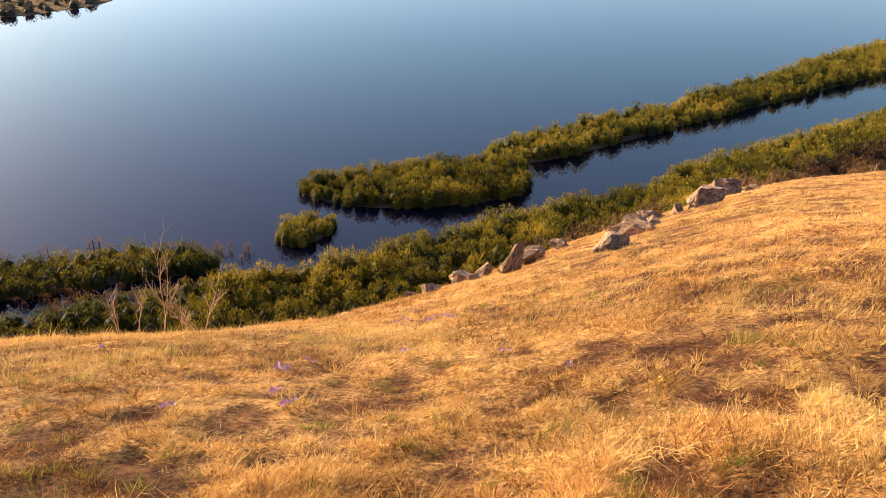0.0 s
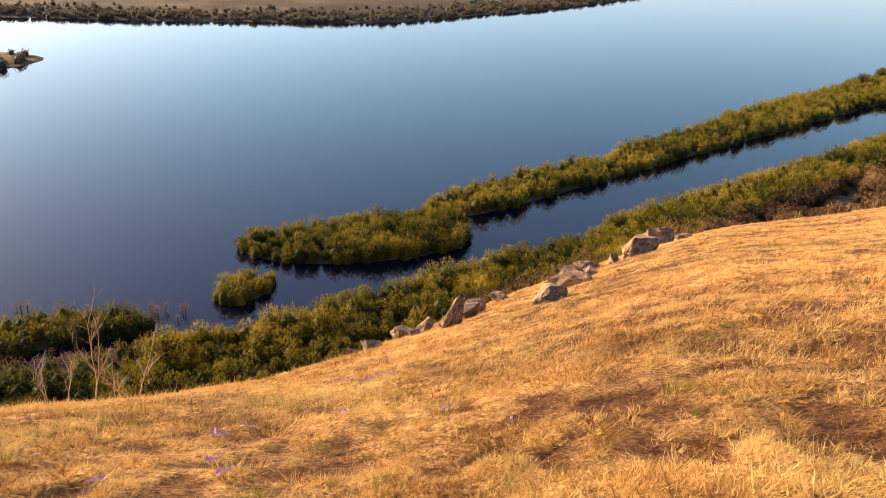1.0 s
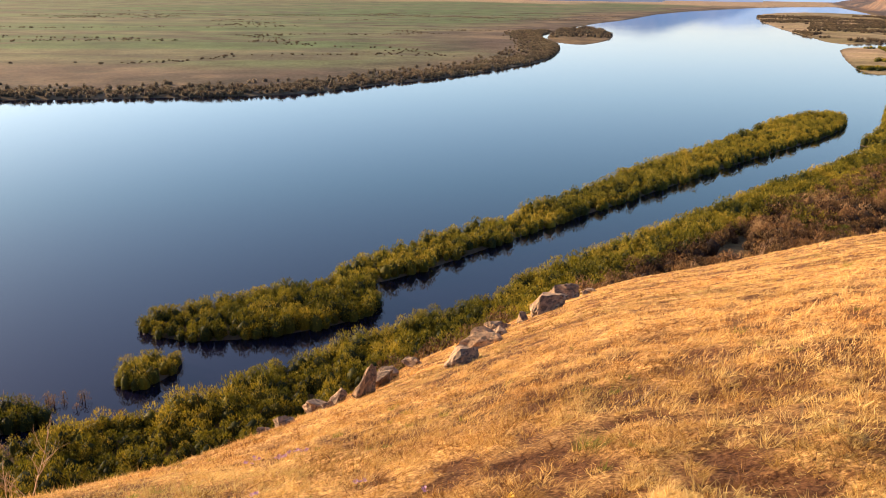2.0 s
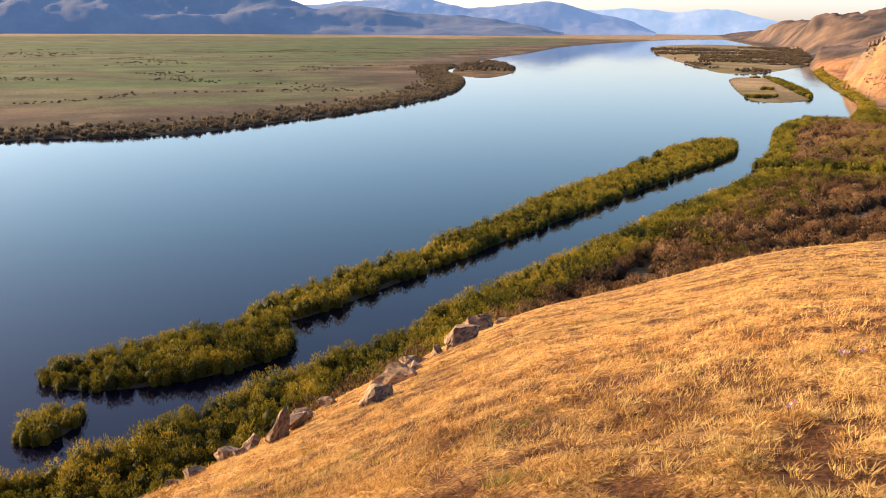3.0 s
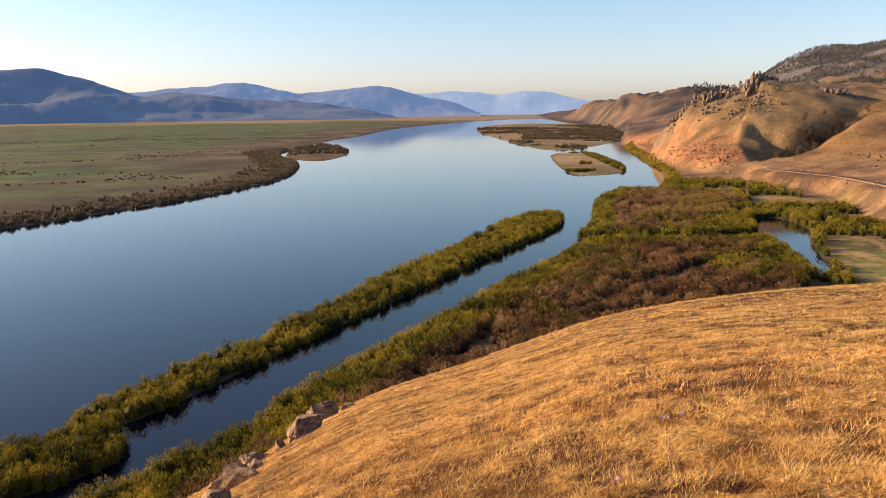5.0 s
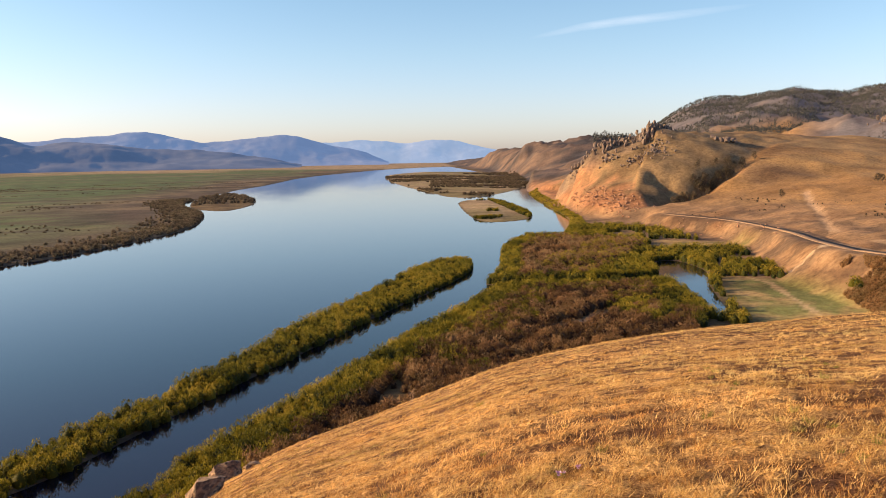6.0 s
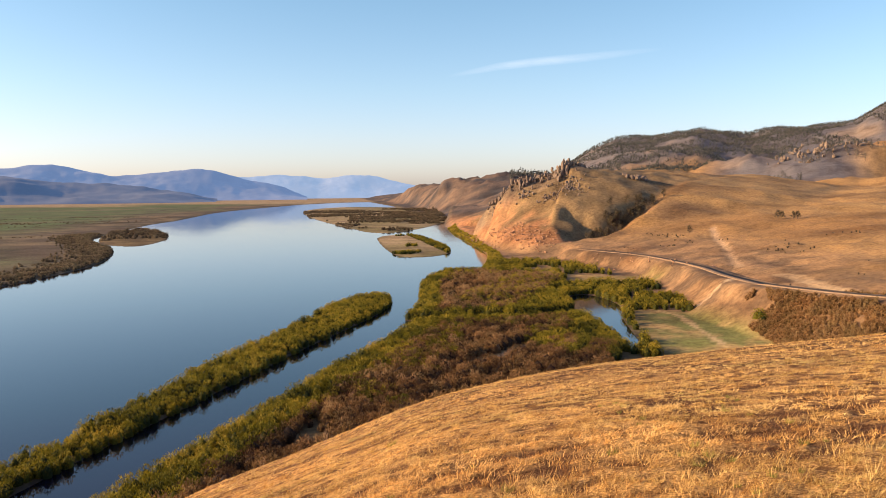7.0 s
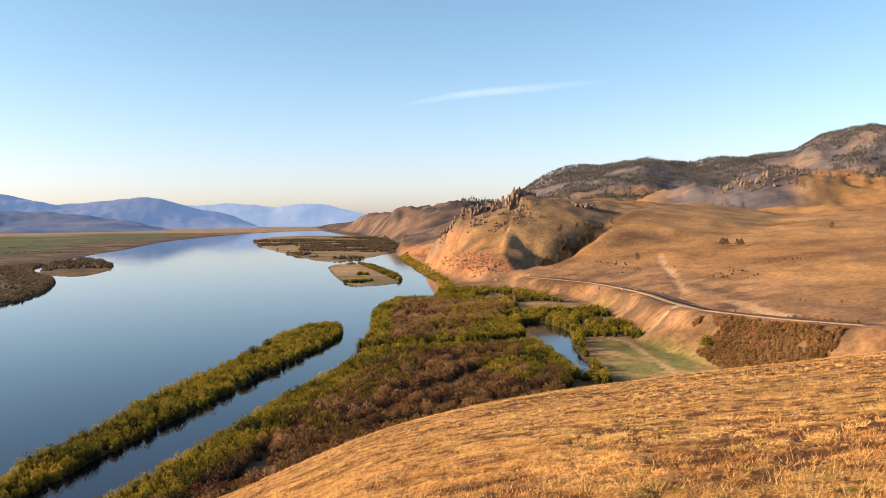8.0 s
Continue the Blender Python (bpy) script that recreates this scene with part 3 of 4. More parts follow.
def thicket(name, material, places, height, per, leaf, rng, label, spread=0.8, tint=0.5, wild=0.55, vary=0.2, gap=0.62, mass=1.0):
    """A dense growth of shrubs: each a rounded mass of twigs with per leaves standing out of it."""
    places = thin(places, gap * spread * height)
    n = len(places)
    z0 = np.maximum(ground_height(places)[0], 0)
    size = 1.0 * height * (0.85 - vary + (0.25 + 2 * vary) * rng.rand(n)) * (1 + 0.3 * fbm(places, 9, 3, 77))
    hue = tint + 0.30 * fbm(places, 11, 3, 78) + (0.13 if vary < 0.3 else 0.24) * rng.randn(n)
    wide = 0.52 * spread * size * (0.85 + 0.3 * rng.rand(n))
    # twig mass, a solid core that blocks light
    turn = np.arange(6) * np.pi / 3
    V, F = [], []
    for level, rad in ((-0.05, 0.62), (0.36, 0.66)):
        jit = 0.75 + 0.5 * rng.rand(n, 6)
        V.append(np.stack([places[:, :1] + mass * wide[:, None] * rad * jit * np.cos(turn), places[:, 1:] + mass * wide[:, None] * rad * jit * np.sin(turn), z0[:, None] + size[:, None] * level * (0.8 + 0.4 * rng.rand(n, 6))], 2))
    V.append(np.stack([places[:, :1], places[:, 1:], z0[:, None] + 0.66 * size[:, None]], 2))
    V = np.concatenate(V, 1).reshape(-1, 3)
    for k in range(6):
        q = (k + 1) % 6
        F += [(k, q, 6 + q), (k, 6 + q, 6 + k), (6 + k, 6 + q, 12)]
    F = (np.array(F)[None] + 13 * np.arange(n)[:, None, None]).reshape(-1, 3)
    # core tinted darker to stand for the shade inside a shrub
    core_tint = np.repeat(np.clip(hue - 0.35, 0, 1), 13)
    # leaves in the outer shell
    i = np.repeat(np.arange(n), int(1.9 * per))
    m = len(i)
    ang = rng.rand(m) * 2 * np.pi
    up = rng.rand(m) ** 0.7
    out = np.sqrt(1 - 0.9 * up ** 2) * (0.62 + 0.55 * rng.rand(m))
    h = size[i]
    ca_, sa_ = np.cos(ang), np.sin(ang)
    base = np.column_stack([places[i, 0] + ca_ * out * wide[i], places[i, 1] + sa_ * out * wide[i], z0[i] - 0.05 + h * (0.75 + 0.15 * rng.rand(m)) * up])
    d = np.column_stack([ca_ * 0.5 * out + 0.6 * wild * rng.randn(m), sa_ * 0.5 * out + 0.6 * wild * rng.randn(m), 0.9 + 0.8 * wild * rng.randn(m)])
    face = np.column_stack([ca_ * out, sa_ * out, 0.25 + 0.75 * up])
    length = h * (0.05 + 0.09 * rng.rand(m))
    me0 = blades(base, d, length, 1.6 * leaf * (0.6 + 0.8 * rng.rand(m)), np.zeros(m), None, face)
    co = np.zeros(len(me0.vertices) * 3, np.float32)
    me0.vertices.foreach_get("co", co)
    bpy.data.meshes.remove(me0)
    # leaf tint rises with height, painting a lit crown over a shaded base
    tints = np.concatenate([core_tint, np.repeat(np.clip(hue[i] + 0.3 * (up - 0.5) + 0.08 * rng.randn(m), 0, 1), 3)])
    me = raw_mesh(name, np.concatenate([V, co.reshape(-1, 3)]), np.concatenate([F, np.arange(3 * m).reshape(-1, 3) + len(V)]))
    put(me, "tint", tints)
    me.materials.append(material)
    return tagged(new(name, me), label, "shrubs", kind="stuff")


rng = np.random.RandomState(7)
np.random.seed(7)
P_STRIP, P_ISLAND, P_ISLET, P_MARSH, P_RIGHT, P_LEFT, P_SPIT, P_FARSPIT, P_MID, P_MIDLOW = OUTLINES


def near_box(x0, y0, x1, y1):
    return lambda q: (q[:, 0] > x0) & (q[:, 0] < x1) & (q[:, 1] > y0) & (q[:, 1] < y1)


def clip_poly(x0, y0, x1, y1):
    return [(x0, y0), (x1, y0), (x1, y1), (x0, y1)]


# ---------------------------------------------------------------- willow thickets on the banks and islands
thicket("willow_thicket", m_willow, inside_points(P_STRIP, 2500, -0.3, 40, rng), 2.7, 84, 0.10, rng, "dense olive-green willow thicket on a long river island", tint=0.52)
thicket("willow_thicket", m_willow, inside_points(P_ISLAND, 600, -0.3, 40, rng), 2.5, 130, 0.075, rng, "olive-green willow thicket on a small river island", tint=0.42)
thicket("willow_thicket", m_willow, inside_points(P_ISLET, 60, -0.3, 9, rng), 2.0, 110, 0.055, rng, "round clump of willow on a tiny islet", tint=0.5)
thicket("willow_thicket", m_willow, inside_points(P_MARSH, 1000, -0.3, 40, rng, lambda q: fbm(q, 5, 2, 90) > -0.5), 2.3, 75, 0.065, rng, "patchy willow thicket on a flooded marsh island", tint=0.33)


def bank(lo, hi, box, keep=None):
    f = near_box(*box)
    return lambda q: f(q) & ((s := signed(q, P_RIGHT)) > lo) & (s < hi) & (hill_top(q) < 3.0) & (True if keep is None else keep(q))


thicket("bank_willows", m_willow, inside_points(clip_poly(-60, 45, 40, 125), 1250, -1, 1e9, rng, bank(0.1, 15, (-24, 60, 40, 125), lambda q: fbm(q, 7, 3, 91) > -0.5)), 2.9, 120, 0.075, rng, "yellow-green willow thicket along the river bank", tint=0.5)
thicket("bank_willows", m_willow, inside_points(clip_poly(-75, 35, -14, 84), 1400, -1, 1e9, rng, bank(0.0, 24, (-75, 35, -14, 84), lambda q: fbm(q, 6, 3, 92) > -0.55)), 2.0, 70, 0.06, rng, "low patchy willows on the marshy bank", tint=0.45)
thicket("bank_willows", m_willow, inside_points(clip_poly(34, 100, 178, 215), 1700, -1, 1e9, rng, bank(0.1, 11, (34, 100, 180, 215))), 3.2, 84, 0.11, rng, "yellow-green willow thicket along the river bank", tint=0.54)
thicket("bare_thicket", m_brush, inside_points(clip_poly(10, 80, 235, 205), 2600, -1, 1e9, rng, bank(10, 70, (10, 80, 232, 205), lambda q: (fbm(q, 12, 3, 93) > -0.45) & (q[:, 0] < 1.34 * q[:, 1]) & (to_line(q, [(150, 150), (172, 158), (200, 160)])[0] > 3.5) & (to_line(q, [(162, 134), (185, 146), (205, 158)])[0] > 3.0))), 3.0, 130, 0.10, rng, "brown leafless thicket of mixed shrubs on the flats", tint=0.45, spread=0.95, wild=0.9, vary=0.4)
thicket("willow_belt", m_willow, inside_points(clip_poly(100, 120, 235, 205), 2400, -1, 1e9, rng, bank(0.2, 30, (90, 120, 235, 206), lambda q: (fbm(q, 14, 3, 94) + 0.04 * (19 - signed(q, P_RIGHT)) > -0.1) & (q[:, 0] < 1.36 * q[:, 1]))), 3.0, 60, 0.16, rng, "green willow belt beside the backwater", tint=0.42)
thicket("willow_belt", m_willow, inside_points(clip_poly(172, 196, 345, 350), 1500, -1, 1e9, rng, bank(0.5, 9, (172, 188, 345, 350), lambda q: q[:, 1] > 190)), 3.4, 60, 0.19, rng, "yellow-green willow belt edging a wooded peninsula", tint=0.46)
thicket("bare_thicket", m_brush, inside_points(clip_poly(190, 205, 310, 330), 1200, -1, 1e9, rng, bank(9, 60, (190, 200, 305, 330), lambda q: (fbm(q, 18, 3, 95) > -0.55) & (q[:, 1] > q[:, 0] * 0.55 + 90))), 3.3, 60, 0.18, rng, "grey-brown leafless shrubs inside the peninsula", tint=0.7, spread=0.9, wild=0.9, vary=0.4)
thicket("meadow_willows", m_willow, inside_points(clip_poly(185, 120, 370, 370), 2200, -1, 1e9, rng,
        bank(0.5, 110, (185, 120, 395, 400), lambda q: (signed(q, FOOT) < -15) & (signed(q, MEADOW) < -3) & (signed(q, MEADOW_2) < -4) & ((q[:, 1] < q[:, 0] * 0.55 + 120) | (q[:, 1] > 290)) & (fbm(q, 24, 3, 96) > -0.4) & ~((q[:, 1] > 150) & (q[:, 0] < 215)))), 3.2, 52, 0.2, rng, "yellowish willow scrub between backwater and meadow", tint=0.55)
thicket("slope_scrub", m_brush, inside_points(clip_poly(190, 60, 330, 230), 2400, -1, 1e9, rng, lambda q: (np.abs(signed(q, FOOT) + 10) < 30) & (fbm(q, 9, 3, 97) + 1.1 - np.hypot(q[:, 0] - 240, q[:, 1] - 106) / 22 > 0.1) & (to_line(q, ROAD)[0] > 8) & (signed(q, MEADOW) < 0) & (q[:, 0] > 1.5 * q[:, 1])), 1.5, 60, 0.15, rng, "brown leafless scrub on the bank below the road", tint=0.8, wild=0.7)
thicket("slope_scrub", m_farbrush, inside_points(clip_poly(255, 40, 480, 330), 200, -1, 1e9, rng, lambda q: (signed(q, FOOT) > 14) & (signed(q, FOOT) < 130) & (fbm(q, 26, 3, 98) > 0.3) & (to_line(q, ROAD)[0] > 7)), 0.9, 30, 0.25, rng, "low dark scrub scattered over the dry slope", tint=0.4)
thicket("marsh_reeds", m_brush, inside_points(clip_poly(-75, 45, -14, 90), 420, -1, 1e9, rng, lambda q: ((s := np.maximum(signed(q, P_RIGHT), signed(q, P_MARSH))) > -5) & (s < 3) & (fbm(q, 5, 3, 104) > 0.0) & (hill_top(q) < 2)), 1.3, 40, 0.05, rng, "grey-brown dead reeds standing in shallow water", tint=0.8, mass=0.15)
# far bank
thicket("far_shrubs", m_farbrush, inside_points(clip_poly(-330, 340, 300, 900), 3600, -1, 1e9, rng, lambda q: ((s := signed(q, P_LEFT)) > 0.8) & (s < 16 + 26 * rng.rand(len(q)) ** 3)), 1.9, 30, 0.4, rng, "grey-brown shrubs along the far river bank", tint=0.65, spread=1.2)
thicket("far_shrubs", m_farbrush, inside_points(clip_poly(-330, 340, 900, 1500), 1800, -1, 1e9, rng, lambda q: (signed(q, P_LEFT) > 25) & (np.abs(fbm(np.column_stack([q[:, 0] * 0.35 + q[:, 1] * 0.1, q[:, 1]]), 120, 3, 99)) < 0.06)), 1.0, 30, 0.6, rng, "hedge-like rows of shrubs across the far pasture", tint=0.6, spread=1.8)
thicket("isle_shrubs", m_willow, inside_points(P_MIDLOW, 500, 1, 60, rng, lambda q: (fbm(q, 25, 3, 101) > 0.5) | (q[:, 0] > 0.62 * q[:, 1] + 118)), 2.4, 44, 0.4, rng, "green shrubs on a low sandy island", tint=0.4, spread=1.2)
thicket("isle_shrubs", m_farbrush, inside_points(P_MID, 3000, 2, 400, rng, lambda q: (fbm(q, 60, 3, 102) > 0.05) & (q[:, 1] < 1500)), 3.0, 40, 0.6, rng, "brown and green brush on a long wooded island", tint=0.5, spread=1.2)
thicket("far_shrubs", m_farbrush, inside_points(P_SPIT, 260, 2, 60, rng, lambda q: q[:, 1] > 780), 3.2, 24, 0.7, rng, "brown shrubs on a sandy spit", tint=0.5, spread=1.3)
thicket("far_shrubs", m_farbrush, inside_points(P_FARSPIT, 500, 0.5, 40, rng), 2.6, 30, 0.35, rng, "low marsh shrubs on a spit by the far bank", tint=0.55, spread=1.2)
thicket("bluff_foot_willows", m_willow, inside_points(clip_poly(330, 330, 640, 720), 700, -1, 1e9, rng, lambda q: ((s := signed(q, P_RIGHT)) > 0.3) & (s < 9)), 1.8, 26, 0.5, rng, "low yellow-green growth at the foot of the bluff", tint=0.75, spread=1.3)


# ---------------------------------------------------------------- grass on the hill
def hill_places(n, r0, r1, rng):
    r = r0 * (r1 / r0) ** rng.rand(n)
    a = np.radians(-44 + 128 * rng.rand(n))
    q = np.column_stack([r * np.sin(a), r * np.cos(a)])
    return q[hill_top(q) > 3.0]


def turf(name, label, places, per, spread, height, lean, thick, material, tint, rng, bent=False):
    n = len(places)
    i = np.repeat(np.arange(n), per)
    m = len(i)
    size = np.exp(0.35 * rng.randn(n))
    ang, rad = rng.rand(m) * 2 * np.pi, np.sqrt(rng.rand(m))
    q = places[i] + np.column_stack([np.cos(ang), np.sin(ang)]) * (rad * spread * size[i])[:, None]
    rho = np.hypot(q[:, 0], q[:, 1])
    base = np.column_stack([q, hill_top(q) - 0.006])
    a2 = ang + 0.7 * rng.randn(m)
    ln = lean * (0.5 + rng.rand(m))
    d = np.column_stack([np.cos(a2) * ln + 0.25, np.sin(a2) * ln - 0.05, np.ones(m) * (1 if lean < 2 else 0.35 * rng.rand(m))])
    length = height * size[i] * (0.5 + 0.8 * rng.rand(m))
    hue = tint + 0.26 * fbm(places, 2.6, 3, 50) + 0.15 * fbm(places, 14, 3, 51) + 0.55 * fbm(places, 0.7, 2, 52)
    bend = np.column_stack([rng.randn(m) * 0.25, rng.randn(m) * 0.25, -0.3 * rng.rand(m)]) * length[:, None] if bent else None
    me = blades(base, d, length, thick * (1 + rho / 9) * (0.6 + 0.8 * rng.rand(m)), np.clip(hue[i] + 0.26 * rng.randn(m), 0, 1), bend)
    me.materials.append(material)
    me.name = name
    return tagged(new(name, me), label, "grass", kind="stuff")


q = hill_places(30000, 2.4, 34, rng)
q = q[clump(q) + 0.3 * fbm(q, 6, 3, 56) > 0.05]
turf("dry_grass", "short golden dry grass in matted tufts on the hill", q, 26, 0.06, 0.055, 1.2, 0.0042, m_grass, 0.5, rng)
q = hill_places(54000, 2.4, 60, rng)
q = q[clump(q) + 0.4 * fbm(q, 4, 3, 60) > -0.15]
turf("straw_litter", "flattened straw-coloured dead grass lying on the soil", q, 6, 0.09, 0.062, 5.0, 0.0034, m_grass, 0.66, rng)
q = hill_places(26000, 18, 85, rng)
q = q[clump(q) > -0.3]
turf("straw_litter", "flattened straw-coloured dead grass lying on the hill brow", q, 7, 0.16, 0.10, 4.0, 0.0036, m_grass, 0.6, rng)
q = hill_places(26000, 8, 95, rng)
turf("dry_grass", "golden dry grass on the hill brow", q, 9, 0.11, 0.11, 0.7, 0.0034, m_grass, 0.6, rng)
q = hill_places(9000, 2.4, 45, rng)
q = q[(clump(q) < -0.1) & (fbm(q, 1.1, 2, 155) > 0.0)]
turf("brown_tufts", "dark reddish-brown dead tufts low in the grass", q, 22, 0.06, 0.06, 0.9, 0.0042, m_grass, 0.0, rng)
q = hill_places(5200, 2.6, 50, rng)
az_q = np.degrees(np.arctan2(q[:, 0], q[:, 1]))
q = q[(fbm(q, 1.6, 3, 57) + 0.5 * fbm(q, 5, 3, 63) > 0.12) & (rng.rand(len(q)) < 0.45 + 0.55 * step(15, 45, az_q))]
turf("tall_tufts", "taller pale golden tussocks of feathery grass", q, 34, 0.065, 0.115, 0.7, 0.0025, m_grass, 0.8, rng, True)
q = hill_places(2600, 12, 85, rng)
q = q[(np.degrees(np.arctan2(q[:, 0], q[:, 1])) > 24) & (fbm(q, 5, 3, 64) > -0.05)]
turf("grass_stalks", "thin tall dry grass stalks standing above the turf", q, 5, 0.07, 0.24, 0.3, 0.0022, m_grass, 0.75, rng, True)
q = hill_places(420, 2.6, 26, rng)
q = q[fbm(q, 4, 3, 58) > 0.0]
turf("green_tufts", "small tussocks of fresh green grass among the dry", q, 44, 0.06, 0.11, 0.5, 0.0026, m_green, 0.4, rng)


# ---------------------------------------------------------------- rocks
def rock_mesh(seed, squash=(1, 1, 1), rough=0.05, fine=2):
    """An angular boulder about one metre across, its foot at z = 0."""
    r = np.random.RandomState(seed)
    bm = bmesh.new()
    for p in r.randn(16, 3):
        p = p / np.linalg.norm(p) * (0.42 + 0.16 * r.rand())
        bm.verts.new((p[0] * squash[0], p[1] * squash[1], p[2] * squash[2]))
    hull = bmesh.ops.convex_hull(bm, input=bm.verts)
    bmesh.ops.delete(bm, geom=[g for g in hull["geom_interior"] if isinstance(g, bmesh.types.BMVert)], context="VERTS")
    bmesh.ops.triangulate(bm, faces=bm.faces)
    for _ in range(fine):
        bmesh.ops.subdivide_edges(bm, edges=bm.edges, cuts=1, use_grid_fill=True)
    for v in bm.verts:
        n = noise.fractal(v.co * 3.1 + Vector((seed, 0, 0)), 1.0, 2.0, 4) + 0.6 * noise.noise(v.co * 9 + Vector((0, seed, 0)))
        v.co += v.co.normalized() * rough * n
    me = bpy.data.meshes.new("rock")
    bm.to_mesh(me)
    bm.free()
    return me


def stone(name, dark, light, lichen, scale):
    m, nt, b = mat(name)
    n = noise_tex(nt, 3.0 * scale, 8.0, 0.7)
    c = ramp(nt, n, [(0.35, dark), (0.6, light)])
    spots = noise_tex(nt, 7.0 * scale, 5.0, 0.6)
    c = mix(nt, ramp(nt, spots, [(0.52, (0, 0, 0)), (0.59, (0.8, 0.8, 0.8))]), c, lichen)
    nt.links.new(c, b.inputs["Base Color"])
    b.inputs["Roughness"].default_value = 0.9
    bump(nt, b, n, 0.8, 0.06 / scale)
    return m


m_rock = stone("granite", (0.08, 0.055, 0.04), (0.42, 0.27, 0.15), (0.04, 0.034, 0.03), 0.9)
m_crag = stone("crag_stone", (0.10, 0.075, 0.06), (0.30, 0.21, 0.15), (0.07, 0.06, 0.055), 0.12)
m_scree = stone("scree_stone", (0.26, 0.13, 0.07), (0.46, 0.26, 0.145), (0.18, 0.10, 0.065), 0.15)


def on_hill(x, y):
    return float(hill_top(np.array([[x, y]], float))[0])


def boulder(x, y, w, h, d, turn, tilt, seed, label, sink=0.24):
    me = rock_mesh(seed, rough=0.085)
    me.materials.append(m_rock)
    ob = new("boulder", me)
    ob.matrix_world = Matrix.Translation((x, y, on_hill(x, y) + h * (0.5 - sink))) @ Matrix.Rotation(radians(turn), 4, "Z") @ Matrix.Rotation(radians(tilt), 4, "Y") @ Matrix.Diagonal((w, d, h, 1))
    return tagged(ob, label, "rock", group="boulders along the hill brow")


PALE = "pale sunlit granite boulder sunk in dry grass"
DARK = "dark lichen-covered boulder on the grassy brow"
for row in ((-0.75, 22.2, 0.5, 0.36, 0.4, 10, 0, 1, PALE), (-0.1, 21.2, 0.95, 0.42, 0.6, 30, 5, 2, DARK), (0.95, 24.2, 1.15, 0.75, 0.7, -15, 8, 3, PALE),
            (1.55, 23.2, 0.85, 0.65, 0.6, 60, -6, 4, PALE), (2.25, 21.3, 0.75, 1.25, 0.55, 25, 24, 5, "tall leaning slab of split granite on the brow"),
            (3.05, 24.0, 0.9, 0.95, 0.6, 50, 28, 6, DARK), (3.45, 25.0, 0.9, 0.8, 0.6, 10, 20, 16, DARK), (5.3, 31.0, 1.05, 0.6, 0.7, 0, 4, 7, PALE), (4.75, 19.9, 1.25, 0.72, 0.8, 35, -12, 8, PALE),
            (6.55, 24.6, 1.6, 1.0, 1.0, -20, -8, 9, DARK), (7.9, 27.2, 0.8, 0.5, 0.6, 40, 0, 17, DARK), (9.6, 33.5, 1.4, 0.75, 0.9, 15, 6, 10, PALE), (10.6, 33.0, 0.8, 0.7, 0.6, 80, 10, 11, DARK),
            (12.0, 33.4, 2.3, 1.2, 1.3, 20, -14, 12, "long dark slab-like boulder with lichen on the brow"), (17.2, 44.5, 2.9, 1.5, 1.6, 15, 4, 13, "broad flat-topped boulder, orange below and grey above"),
            (19.4, 46.5, 1.3, 0.5, 0.8, 5, 0, 14, DARK), (1.2, 22.4, 0.45, 0.35, 0.4, 0, 0, 15, PALE)):
    boulder(*row)


# ---------------------------------------------------------------- dead shrubs on the brow
def twigs(rng, height, stems, spread):
    """A leafless shrub: stems that fork twice, in one mesh of thin tapering rods."""
    V, F = [], []

    def rod(p, d, length, r, depth):
        n = 5
        pts = [p]
        for _ in range(n):
            d = (d + Vector((rng.uniform(-1, 1), rng.uniform(-1, 1), rng.uniform(-0.5, 0.7))) * 0.16).normalized()
            pts.append(pts[-1] + d * length / n)
        o = len(V)
        for i, c in enumerate(pts):
            rr = r * (1 - 0.75 * i / n)
            for k in range(4):
                a = k * math.pi / 2
                V.append((c.x + rr * math.cos(a), c.y + rr * math.sin(a), c.z))
        for i in range(n):
            for k in range(4):
                F.append((o + 4 * i + k, o + 4 * i + (k + 1) % 4, o + 4 * i + 4 + (k + 1) % 4, o + 4 * i + 4 + k))
        if depth:
            for i in range(2, n + 1):
                for _ in range(2 if depth > 1 else 1):
                    side = Vector((rng.uniform(-1, 1), rng.uniform(-1, 1), rng.uniform(0.1, 0.8)))
                    rod(pts[i], (d * 0.7 + side * 0.8).normalized(), length * rng.uniform(0.28, 0.5), r * 0.5, depth - 1)

    for _ in range(stems):
        d = Vector((rng.uniform(-1, 1) * spread, rng.uniform(-1, 1) * spread, 1)).normalized()
        rod(Vector((rng.uniform(-0.06, 0.06), rng.uniform(-0.06, 0.06), -0.03)), d, height * rng.uniform(0.65, 1.0), 0.011, 2)
    return raw_mesh("twigs", V, F)


m_twig, nt, b = mat("dead_twig")
nt.links.new(ramp(nt, noise_tex(nt, 12.0), [(0.35, (0.30, 0.18, 0.10)), (0.65, (0.55, 0.40, 0.26))]), b.inputs["Base Color"])
b.inputs["Roughness"].default_value = 0.85
prng = random.Random(5)
for x, y, h, stems, spread, label in ((-5.45, 13.9, 1.75, 2, 0.12, "tall leafless dead shrub with pale branches"), (-4.75, 14.2, 1.35, 4, 0.55, "spreading dry shrub, bare and leaning"),
                                      (-6.15, 13.6, 0.95, 2, 0.25, "thin bare dead stem in dry grass"), (-5.9, 13.9, 1.1, 1, 0.2, "thin bare dead stem in dry grass"), (-5.1, 14.3, 0.8, 2, 0.4, "thin bare dead stem in dry grass"),
                                      (24.5, 36.5, 1.0, 2, 0.4, "small bare shrub at the hill brow"), (22.0, 38.5, 0.8, 2, 0.5, "small bare shrub at the hill brow")):
    me = twigs(prng, h, stems, spread)
    me.materials.append(m_twig)
    ob = new("dead_shrub", me)
    ob.location = (x, y, on_hill(x, y))
    tagged(ob, label, "shrub", group="dead shrubs on the brow")
me = twigs(prng, 0.9, 1, 1.6)
me.materials.append(m_twig)
ob = new("fallen_branch", me)
